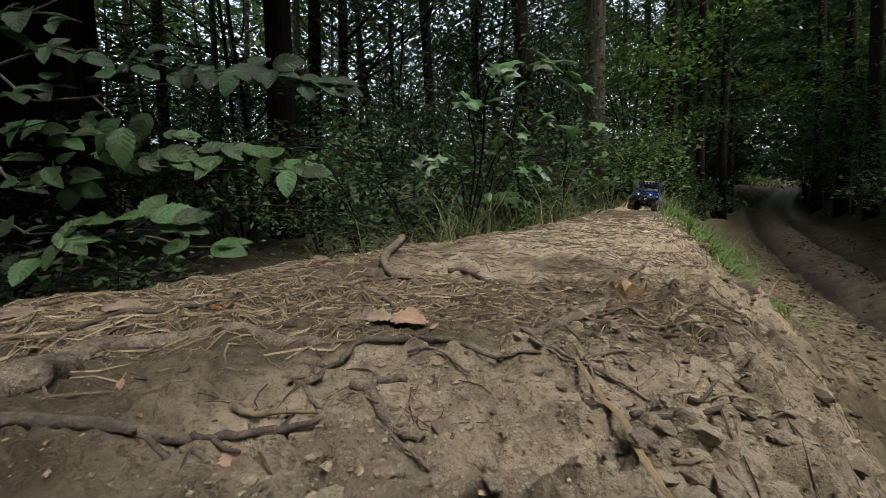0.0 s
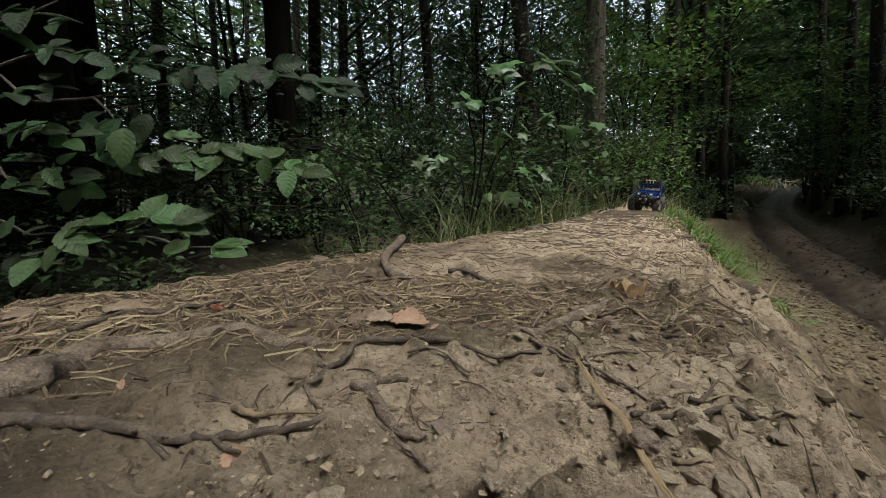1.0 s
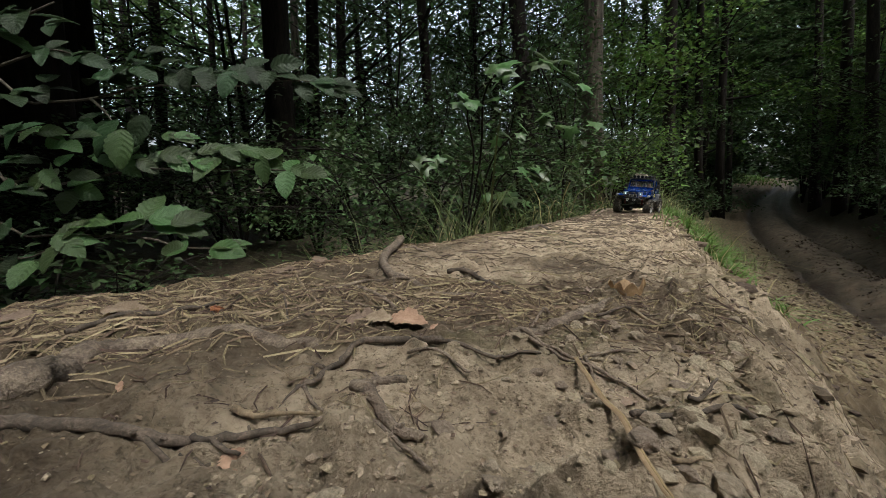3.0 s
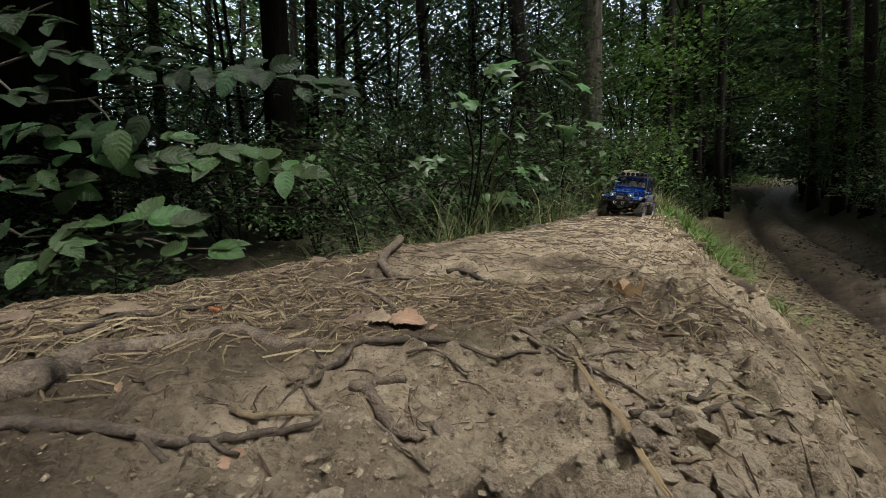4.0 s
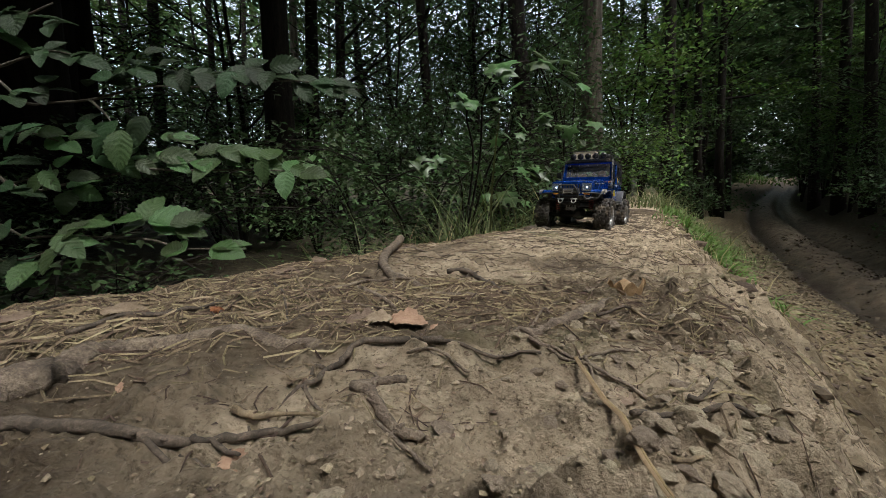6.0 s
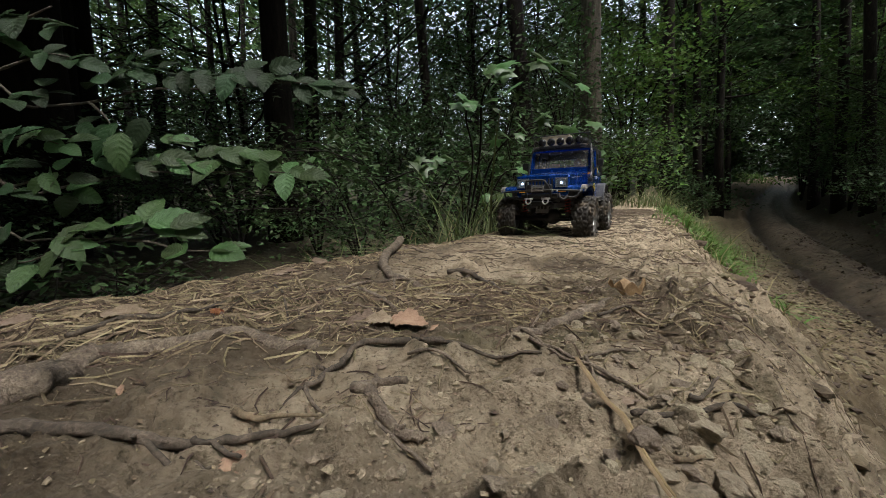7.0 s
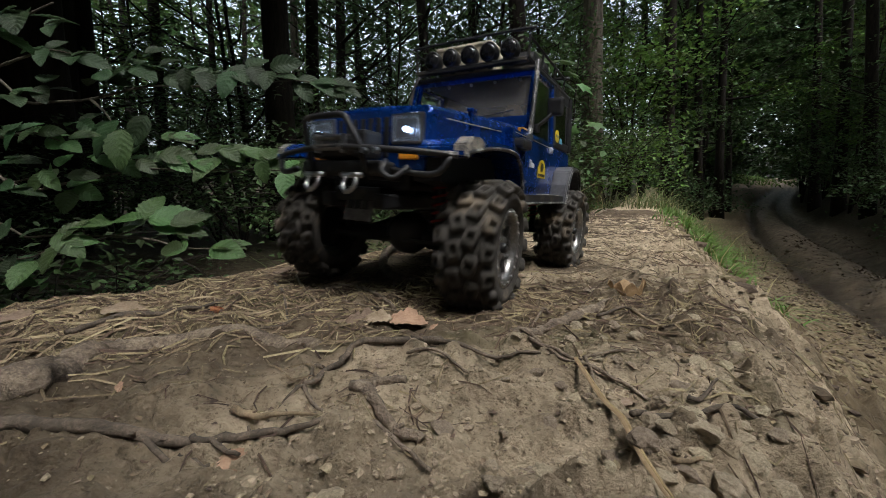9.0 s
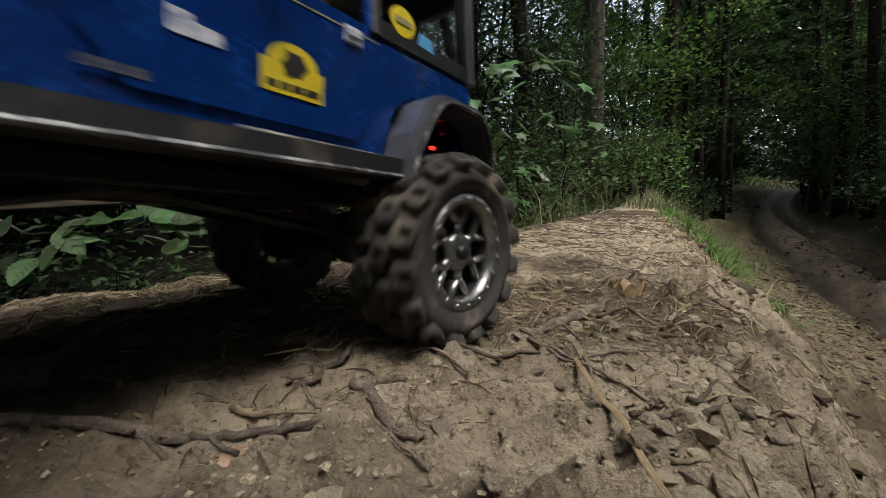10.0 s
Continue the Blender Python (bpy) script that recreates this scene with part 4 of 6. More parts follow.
def curled_leaf():
    """The dry brown leaf that stands up on the ridge, rolled with torn points."""
    x, y = (0.166, 0.322)
    g = Geo()
    v, n = [], 22
    for i in range(n + 1):
        a = math.pi * (-0.15 + 1.35 * i / n)
        for j in range(7):
            t = j / 6
            h = 0.0095 * t * (0.45 + 0.75 * abs(math.sin(4.3 * a + 0.7)) + (0.55 if 5 < i < 8 else 0))
            r = 0.0095 + 0.0035 * t - 0.002 * t * t * math.sin(3 * a)
            v.append((-r * math.cos(a) * 1.1, r * math.sin(a) * 0.8 * (1 - 0.3 * t), h))
    g.add(v, [(i * 7 + j, i * 7 + j + 1, (i + 1) * 7 + j + 1, (i + 1) * 7 + j) for i in range(n) for j in range(6)])
    fl = leaf_grid(0.024, 0.016, 0.5, 0.6, 0.8, 0, 5, 10, 6, 3)
    g = join(g, moved(fl, pose(-0.012, -0.006, 0.001, -30, 0, 0)))
    ob = part("dry_leaf", g, material("curled_dry_leaf", (0.2, 0.12, 0.055), (0.5, 0.34, 0.18), 160, 0.7, bump=0.001, translucent=0.12), None, "brown dry leaf curled up on the ridge", True, pose(x, y, ground_z(x, y) - 0.0005, 0, 0, 180) @ Matrix.Scale(1.12, 4))
    tagged(ob, category="leaf", group="dry leaves on the ridge")


curled_leaf()


def cone():
    x, y = (-0.166, 0.257)
    g = Geo()
    for k in range(46):
        t = k / 46
        a, r = k * 2.4, 0.0021 * math.sin(math.pi * (0.12 + 0.8 * t)) ** 0.7
        m = pose(t * 0.0085, 0, 0, math.degrees(a), 0, 0) @ pose(0, 0, r * 0.7, 0, -35, 0)
        q = moved(Geo().add([(-0.0004, -0.0007, 0), (-0.0004, 0.0007, 0), (0.001, 0.0009, 0.0004), (0.0016, 0, 0.0006), (0.001, -0.0009, 0.0004), (0.0004, 0, 0.0011)],
                            [(0, 1, 5), (1, 2, 5), (2, 3, 5), (3, 4, 5), (4, 0, 5)]), m)
        g.add(q.v, q.f)
    core = lathe([(0.0001, 0), (0.0017, 0.0015), (0.0019, 0.004), (0.0012, 0.0078), (0.0001, 0.0092)], 10)
    tagged(part("conifer_cone", join(g, core), CONE, None, "small reddish-brown conifer cone on the litter", False, pose(x, y, ground_z(x, y) + 0.0028, 0, 4, -12)), category="cone")


cone()


# ---------------------------------------------------------------- stones, clods and litter
def rock_mesh(seed, mat, flat=0.6, sub=3):
    rng = np.random.default_rng(seed)
    b = bmesh.new()
    bmesh.ops.create_icosphere(b, subdivisions=sub, radius=1.0)
    cuts = [(Vector(rng.normal(0, 1, 3)).normalized(), rng.uniform(0.5, 0.85)) for _ in range(9)]
    for q in b.verts:
        for nrm, d in cuts:
            k = q.co.dot(nrm) - d
            if k > 0:
                q.co -= nrm * k * 0.92
        q.co *= 1 + 0.28 * noise.noise(q.co * 2.2 + Vector((seed, 0, 0))) + 0.13 * noise.noise(q.co * 5) + 0.07 * noise.noise(q.co * 11)
        q.co.z *= flat
    return mesh_of("stone", Geo().bm(b), mat, False)


ROCKS = [rock_mesh(60 + i, STONE, (0.5, 0.65, 0.75, 0.55)[i % 4]) for i in range(7)]
BIG = [((0.110, 0.158), 0.0058), ((0.137, 0.170), 0.0042), ((0.091, 0.117), 0.0055), ((0.091, 0.103), 0.0062), ((0.174, 0.239), 0.006), ((0.173, 0.209), 0.0055), ((0.065, 0.107), 0.005), ((0.093, 0.140), 0.005),
       ((0.104, 0.167), 0.003), ((0.097, 0.097), 0.0052), ((0.115, 0.110), 0.0045), ((0.079, 0.094), 0.005), ((0.076, 0.124), 0.0045), ((0.104, 0.094), 0.004), ((0.127, 0.107), 0.0035), ((0.110, 0.124), 0.004),
       ((0.137, 0.147), 0.004), ((0.120, 0.143), 0.0032), ((0.105, 0.188), 0.0035), ((0.134, 0.200), 0.004), ((0.096, 0.209), 0.003), ((0.139, 0.340), 0.006), ((0.125, 0.124), 0.0035), ((0.112, 0.096), 0.004),
       ((0.078, 0.099), 0.006), ((0.056, 0.107), 0.0035), ((0.120, 0.094), 0.0035), ((0.150, 0.147), 0.003), ((0.041, 0.128), 0.003), ((0.077, 0.114), 0.0035), ((0.092, 0.126), 0.0045), ((0.105, 0.113), 0.005)]
rng = np.random.default_rng(88)
for _ in range(75):
    y = 0.085 + 0.3 * rng.uniform() ** 1.5
    u = rng.uniform(0.09, 0.235) + 0.04 * (y > 0.2)
    BIG.append(((-0.18 + 0.565 * y + u, y), float(rng.uniform(0.0018, 0.0046) * (0.75 + 1.6 * y))))
for i, (p, r) in enumerate(BIG):
    ob = part("stone", ROCKS[i % 7], None, None, "rough brown stone bedded in the sandy ridge edge", at=Matrix.LocRotScale((p[0], p[1], ground_z(*p) + r * 0.2), Euler((rng.normal(0, 0.25), rng.normal(0, 0.25), rng.uniform(0, 6.28))), (r * 1.25, r, r)))
    tagged(ob, category="stone", group="stones on the ridge edge")


def on_ridge(n, rng, u0, u1, y0, y1, power=1.0):
    y = y0 + (y1 - y0) * rng.uniform(0, 1, n) ** power
    u = rng.uniform(u0, u1, n)
    return -0.18 + 0.565 * y + u, y


BANK_CLOD = material("bank_clod", (0.05, 0.038, 0.022), (0.17, 0.13, 0.08), 60, 0.97, bump=0.004, island=0.55)


def clods(name, label, n, seed, size, area, mat, power=1.6):
    """Crumbs of soil and grit, each a small cut stone shape."""
    rng = np.random.default_rng(seed)
    x, y = on_ridge(n, rng, *area, power)
    z = lay(x, y)
    b = bmesh.new()
    bmesh.ops.create_icosphere(b, subdivisions=1, radius=1.0)
    base = np.array([q.co[:] for q in b.verts])
    b.verts.index_update()
    tri = np.array([[q.index for q in t.verts] for t in b.faces])
    b.free()
    s = size * rng.lognormal(0, 0.5, n) * (0.5 + np.clip(y, 0.15, 1.5))
    v = base[None] * (1 + rng.uniform(-0.35, 0.35, (n, len(base), 1)))
    a = rng.uniform(0, 6.28, n)
    c, d = np.cos(a)[:, None], np.sin(a)[:, None]
    vx, vy = v[..., 0] * 1.3, v[..., 1]
    v = np.stack([vx * c - vy * d, vx * d + vy * c, v[..., 2] * 0.6], -1) * s[:, None, None] + np.stack([x, y, z + s * 0.1], 1)[:, None]
    f = (tri[None] + (np.arange(n) * len(base))[:, None, None]).reshape(-1, 3)
    tagged(new(name, cloud_mesh(name, v.reshape(-1, 3), f, mat)), label, "soil", kind="stuff")


clods("soil_crumbs", "loose sandy soil crumbs on the ridge", 11000, 5, 0.0005, (-0.3, 0.33, 0.07, 1.6), CLOD)
clods("edge_rubble", "stony rubble along the ridge edge", 8000, 6, 0.001, (0.06, 0.36, 0.06, 1.2), CLOD)
clods("bank_rubble", "loose stones and clods on the road bank", 14000, 8, 0.0034, (0.26, 1.9, 0.1, 4.0), BANK_CLOD, 1.2)


def road_clods():
    rng = np.random.default_rng(9)
    n = 5000
    y = rng.uniform(0.9, 7, n)
    w = rng.choice([1.5, 1.75, 2.2, 2.5, 2.75, 3.3, 3.6], n) + rng.normal(0, 0.1, n)
    x = w - 0.18 + 0.565 * y + 0.0115 * np.clip(y - 1, 0, 24) ** 2
    p = np.stack([x, y, lay(x, y) + 0.002], 1)
    v, f = leaf_cloud(p, 0.02 * rng.lognormal(0, 0.5, n), rng, 0.5, 0.9)
    tagged(new("road_clods", cloud_mesh("road_clods", v, f, CLOD_DARK)), "dark muddy clods along the road ruts", "soil", kind="stuff")


CLOD_DARK = material("mud_clod", (0.03, 0.022, 0.013), (0.13, 0.098, 0.062), 30, 0.8, island=0.5)
road_clods()


def litter(name, label, n, seed, length, radius, area, mat, power=1.4, keep=None, wild=0.25):
    """Bent thin twigs and needles lying every way on the ground."""
    rng = np.random.default_rng(seed)
    x, y = on_ridge(n, rng, *area, power)
    if keep is not None:
        k = keep(x, y, rng)
        x, y = x[k], y[k]
    n = len(x)
    k = (0.55 + 0.8 * np.clip(y, 0.1, 2.5))
    ln, r = length * rng.lognormal(-0.1, 0.5, n) * k, radius * rng.uniform(0.6, 1.5, n) * k
    a = rng.uniform(0, 2 * np.pi, n)
    d = np.stack([np.cos(a), np.sin(a)], 1)
    s = np.stack([-d[:, 1], d[:, 0]], 1)
    bend = rng.normal(0, wild, n) * ln
    rings = []
    for t, b, w in ((-0.5, 0, 0.8), (-0.15, 0.8, 1), (0.2, 0.9, 0.9), (0.5, 0, 0.5)):
        q = np.stack([x, y], 1) + d * (ln * t)[:, None] + s * (bend * b)[:, None]
        z = lay(q[:, 0], q[:, 1]) + r * (0.9 + rng.uniform(0, 2.0, n))
        for c, e in ((1, -0.6), (-1, -0.6), (0, 1)):
            rings.append(np.column_stack([q + s * (r * w * c)[:, None], z + r * w * e]))
    v = np.stack(rings, 1)
    f = np.array([(i * 3 + j, i * 3 + (j + 1) % 3, (i + 1) * 3 + (j + 1) % 3, (i + 1) * 3 + j) for i in range(3) for j in range(3)])
    f = (f[None] + (np.arange(n) * 12)[:, None, None]).reshape(-1, 4)
    tagged(new(name, cloud_mesh(name, v.reshape(-1, 3), f, mat)), label, "litter", kind="stuff")


def leftish(x, y, rng):
    u = across(x, y)
    patch = fbm(x * 9, y * 9, 91, 3)
    return rng.uniform(0, 1, len(x)) < np.clip(0.55 - u * 2.4 - 1.1 * smooth01((y - 0.42) / 0.3) * (u > -0.25) + patch * 1.2 - 0.75 * smooth01((0.215 - y) / 0.04) - 1.4 * smooth01((y - 0.34) / 0.08) * smooth01((u + 0.24) / 0.06), 0.015, 1)


def band(x, y, rng):
    return rng.uniform(0, 1, len(x)) < np.clip(np.exp(-((y - 0.27 - 0.1 * vnoise(x * 6, y * 0, 7)) / 0.06) ** 2) + 0.08 + fbm(x * 9, y * 9, 93, 3) * 0.5, 0, 1)


litter("needle_litter", "brown needles and fine twigs covering the soil", 24000, 41, 0.024, 0.00045, (-0.45, 0.12, 0.13, 1.3), TWIG, 1.5, leftish)
litter("twig_litter", "long brown twigs matted over the needle litter", 2600, 46, 0.06, 0.0008, (-0.45, 0.1, 0.15, 1.2), TWIG, 1.4, leftish, 0.18)
litter("straw_litter", "pale straw stems scattered on the litter", 2600, 42, 0.05, 0.0007, (-0.45, 0.05, 0.13, 1.0), material("litter_straw", (0.19, 0.145, 0.085), (0.38, 0.3, 0.19), 100, 0.8, island=0.4), 1.2, leftish, 0.15)
litter("ridge_twigs", "dark fine twigs in a band across the ridge", 5600, 43, 0.026, 0.0006, (-0.15, 0.26, 0.1, 0.6), TWIG, 1.1, band)
litter("root_fibres", "dark root fibres on the pale sand", 1100, 44, 0.05, 0.0006, (-0.25, 0.2, 0.4, 3.2), material("root_fibre", (0.05, 0.037, 0.025), (0.16, 0.12, 0.08), 60, 0.9, island=0.4), 1.0, None, 0.2)
litter("bank_twigs", "dry stems on the bank above the road", 2600, 45, 0.034, 0.0006, (0.2, 0.7, 0.1, 2.5), TWIG, 1.2)


def scraps(name, label, n, seed, size, area, mat, keep=None):
    rng = np.random.default_rng(seed)
    x, y = on_ridge(n, rng, *area, 1.3)
    if keep is not None:
        k = keep(x, y, rng)
        x, y = x[k], y[k]
    p = np.stack([x, y, lay(x, y) + 0.0006], 1)
    v, f = leaf_cloud(p, size * rng.lognormal(0, 0.5, len(x)) * (0.5 + 0.9 * np.clip(y, 0.1, 2)), rng, 0.22, 0.7)
    tagged(new(name, cloud_mesh(name, v, f, mat)), label, "litter", kind="stuff")


SCRAP = material("leaf_scrap", (0.06, 0.042, 0.026), (0.25, 0.18, 0.11), 60, 0.85, island=0.5)
scraps("leaf_scraps", "crumbled leaf and bark scraps on the ridge", 5200, 51, 0.0042, (-0.42, 0.15, 0.1, 0.8), SCRAP, leftish)
scraps("fine_scraps", "fine dark scraps scattered over the sand", 6500, 52, 0.0024, (-0.3, 0.3, 0.08, 0.9), SCRAP)


# ---------------------------------------------------------------- the leafy shrub beside the ridge
def near_shrub():
    rng = np.random.default_rng(61)
    z0 = ground_z(-0.85, 0.62)
    root = tagged(new("beech_sapling"), "leafy beech sapling reaching over the ridge edge", "sapling")
    root.location = (-0.85, 0.62, z0)
    o = np.array([-0.85, 0.62, z0])
    shapes = [mesh_of("leaf", leaf_grid(1.0, 0.6, 0.16, 0.25, 0.16, 0, 7, 48, 12, i, 0.02), LEAF_NEAR, True) for i in range(5)]
    young = [mesh_of("leaf", leaf_grid(1.0, 0.6, 0.16, 0.25, 0.16, 0, 7, 48, 12, i, 0.02), LEAF_YOUNG, True) for i in range(5)]
    twigs = [
        [(-0.727, 0.620, 0.180), (-0.643, 0.620, 0.197), (-0.549, 0.620, 0.204), (-0.462, 0.620, 0.222), (-0.387, 0.620, 0.222), (-0.307, 0.610, 0.220), (-0.225, 0.600, 0.225), (-0.154, 0.590, 0.213)],
        [(-0.734, 0.600, 0.039), (-0.649, 0.600, 0.061), (-0.555, 0.580, 0.078), (-0.493, 0.570, 0.087), (-0.450, 0.570, 0.095), (-0.376, 0.560, 0.093), (-0.301, 0.560, 0.093), (-0.231, 0.550, 0.091), (-0.179, 0.540, 0.084)],
        [(-0.701, 0.560, -0.027), (-0.608, 0.550, -0.004), (-0.530, 0.540, 0.000), (-0.481, 0.540, -0.001), (-0.420, 0.530, 0.013)],
        [(-0.481, 0.540, -0.001), (-0.416, 0.530, -0.005), (-0.362, 0.520, -0.016), (-0.285, 0.510, -0.015)],
        [(-0.664, 0.520, -0.044), (-0.597, 0.500, -0.028), (-0.558, 0.500, -0.024), (-0.516, 0.500, -0.007)],
        [(-0.662, 0.550, 0.130), (-0.609, 0.540, 0.137), (-0.557, 0.530, 0.143), (-0.521, 0.530, 0.132)],
        [(-0.651, 0.530, 0.067), (-0.591, 0.520, 0.075), (-0.558, 0.520, 0.082), (-0.530, 0.520, 0.090)],
        [(-0.574, 0.500, 0.246), (-0.521, 0.480, 0.258), (-0.475, 0.470, 0.264), (-0.440, 0.470, 0.277)],
        [(-0.723, 0.620, 0.239), (-0.648, 0.620, 0.263), (-0.602, 0.620, 0.275), (-0.568, 0.620, 0.271)],
        [(-0.549, 0.620, 0.204), (-0.513, 0.600, 0.181), (-0.486, 0.580, 0.161)],
    ]
    for k, pts in enumerate(twigs):
        pts = np.array(([tuple(o)] if k in (0, 1, 2, 4, 5, 6) else []) + pts) - o
        part("twig", tube(curve_points(pts, 40), [0.0026, 0.0008], 6, rough=0.15, rng=rng), BARK_GREY, root, smooth=True)
    # leaf fans: place, leaves, leaf length, middle heading, fan width, tilt
    fans = [
        (-0.420, 0.530, 0.018, 5, 0.066, 90, 250, 42),
        (-0.466, 0.530, 0.013, 2, 0.062, 170, 60, 40),
        (-0.379, 0.520, 0.011, 2, 0.060, 10, 70, 40),
        (-0.355, 0.510, -0.015, 2, 0.056, 160, 60, 30),
        (-0.316, 0.510, -0.013, 3, 0.060, 5, 50, 26),
        (-0.515, 0.500, -0.000, 5, 0.056, 20, 300, 44),
        (-0.567, 0.490, 0.007, 3, 0.042, 120, 200, 50),
        (-0.573, 0.480, -0.041, 3, 0.046, 40, 200, 55),
        (-0.547, 0.490, -0.026, 2, 0.050, 250, 120, 40),
        (-0.530, 0.520, 0.090, 6, 0.046, 0, 330, 45),
        (-0.566, 0.500, 0.067, 3, 0.044, 90, 240, 40),
        (-0.543, 0.530, 0.139, 6, 0.045, 30, 330, 38),
        (-0.584, 0.530, 0.143, 4, 0.045, 150, 260, 38),
        (-0.514, 0.530, 0.128, 2, 0.046, 0, 60, 30),
        (-0.606, 0.620, 0.275, 6, 0.048, 60, 330, 40),
        (-0.569, 0.620, 0.267, 3, 0.048, 0, 150, 35),
        (-0.481, 0.470, 0.266, 5, 0.050, 90, 300, 30),
        (-0.624, 0.620, 0.226, 3, 0.045, 20, 240, 35),
        (-0.507, 0.470, 0.251, 3, 0.050, 150, 200, 20),
        (-0.485, 0.580, 0.164, 2, 0.066, 250, 40, 70),
        (-0.437, 0.580, 0.169, 2, 0.055, 270, 50, 60),
        (-0.455, 0.560, 0.143, 1, 0.060, 265, 10, 65),
        (-0.543, 0.620, 0.239, 3, 0.050, 90, 260, 40),
        (-0.509, 0.620, 0.235, 3, 0.050, 70, 260, 42),
        (-0.475, 0.620, 0.251, 4, 0.055, 80, 280, 45),
        (-0.454, 0.620, 0.267, 3, 0.050, 120, 200, 45),
        (-0.424, 0.620, 0.243, 4, 0.055, 60, 280, 40),
        (-0.393, 0.620, 0.247, 4, 0.055, 40, 280, 40),
        (-0.358, 0.620, 0.243, 4, 0.055, 30, 280, 38),
        (-0.322, 0.610, 0.240, 4, 0.055, 20, 260, 38),
        (-0.288, 0.610, 0.242, 4, 0.055, 30, 260, 36),
        (-0.254, 0.600, 0.237, 4, 0.055, 0, 240, 40),
        (-0.224, 0.600, 0.229, 3, 0.050, 0, 160, 34),
        (-0.188, 0.590, 0.221, 3, 0.052, 0, 110, 30),
        (-0.163, 0.590, 0.215, 3, 0.052, -5, 90, 26),
        (-0.513, 0.580, 0.121, 3, 0.050, 60, 240, 36),
        (-0.477, 0.570, 0.112, 3, 0.050, 60, 240, 36),
        (-0.448, 0.570, 0.108, 3, 0.050, 60, 240, 36),
        (-0.398, 0.560, 0.117, 4, 0.050, 40, 280, 38),
        (-0.393, 0.570, 0.144, 3, 0.040, 60, 240, 36),
        (-0.361, 0.560, 0.111, 3, 0.050, 30, 240, 34),
        (-0.320, 0.560, 0.115, 5, 0.056, 20, 300, 36),
        (-0.291, 0.560, 0.111, 3, 0.050, 60, 260, 36),
        (-0.254, 0.550, 0.108, 4, 0.050, 20, 260, 38),
        (-0.215, 0.540, 0.094, 4, 0.050, 0, 190, 36),
        (-0.191, 0.540, 0.086, 2, 0.050, 0, 60, 24),
        (-0.528, 0.550, 0.284, 3, 0.045, 30, 260, 40),
        (-0.646, 0.600, 0.205, 4, 0.045, 60, 300, 36),
        (-0.550, 0.600, 0.168, 3, 0.045, 60, 260, 36),
        (-0.585, 0.520, 0.105, 3, 0.045, 60, 240, 40),
        (-0.546, 0.560, 0.066, 3, 0.045, 0, 220, 36),
    ]
    for x, y, z, count, size, heading, fan, tilt in fans:
        for k in range(count):
            yaw = heading + fan * ((k + 0.5) / count - 0.5) + rng.normal(0, 12)
            q = size * rng.uniform(0.68, 1.0)
            at = Vector((x, y, z)) - Vector(o) + Vector(rng.normal(0, 0.004, 3))
            m = Matrix.Translation(at) @ pose(0, 0, 0, tilt + rng.normal(0, 8), rng.normal(0, 6), 0) @ pose(0, 0, 0, 0, 0, yaw) @ pose(0, 0, 0, rng.normal(0, 12), rng.normal(10, 8), 0)
            part("leaf", (young if x > -0.55 and z < 0.16 else shapes)[int(rng.integers(5))], None, root, at=m @ Matrix.Diagonal((q, q * rng.uniform(0.85, 1.1), q, 1)))
    return root


near_shrub()


def maple_leaf_mesh(seed):
    """Five pointed lobes round the stalk, gently folded."""
    rng = np.random.default_rng(seed)
    rim = []
    for a, r in ((-150, 0.35), (-118, 0.62), (-92, 0.42), (-58, 0.86), (-30, 0.5), (0, 1.0), (30, 0.5), (58, 0.86), (92, 0.42), (118, 0.62), (150, 0.35)):
        rim.append((r * math.cos(radians(a)), r * math.sin(radians(a)), -0.18 * r * r + rng.normal(0, 0.02) - 0.08 * (r < 0.55)))
    mid = [(x * 0.5, y * 0.5, z * 0.3 + 0.03) for x, y, z in rim]
    n = len(rim)
    v = [(-0.1, 0, 0)] + mid + rim
    f = [(0, i + 1, i + 2) for i in range(n - 1)] + [(i + 1, n + i + 1, n + i + 2, i + 2) for i in range(n - 1)]
    return mesh_of("leaf", Geo().add([(x * 0.06, y * 0.06, z * 0.06) for x, y, z in v], f), LEAF_YOUNG, True)


def maple_branch(name, label, base, twigs, seed, count, scale=1.0):
    rng = np.random.default_rng(seed)
    root = tagged(new(name), label, "sapling")
    root.location = base
    o = np.array(base)
    shapes = [maple_leaf_mesh(seed + i) for i in range(3)]
    for pts in twigs:
        line = curve_points(np.array([base, *pts]) - o, 26)
        part("twig", tube(line, [0.006, 0.0015], 6), BARK, root, smooth=True)
        for k in range(count):
            s = 25 - int(k * 14 / count)
            q = scale * rng.uniform(0.7, 1.15)
            m = Matrix.Translation(Vector(line[s] + rng.normal(0, 0.035, 3) * (1, 1, 0.6))) @ pose(0, 0, 0, rng.normal(10, 14), rng.normal(28, 14), rng.normal(-50, 55)) @ Matrix.Diagonal((q, q, q, 1))
            part("leaf", shapes[int(rng.integers(3))], None, root, at=m)
    return root


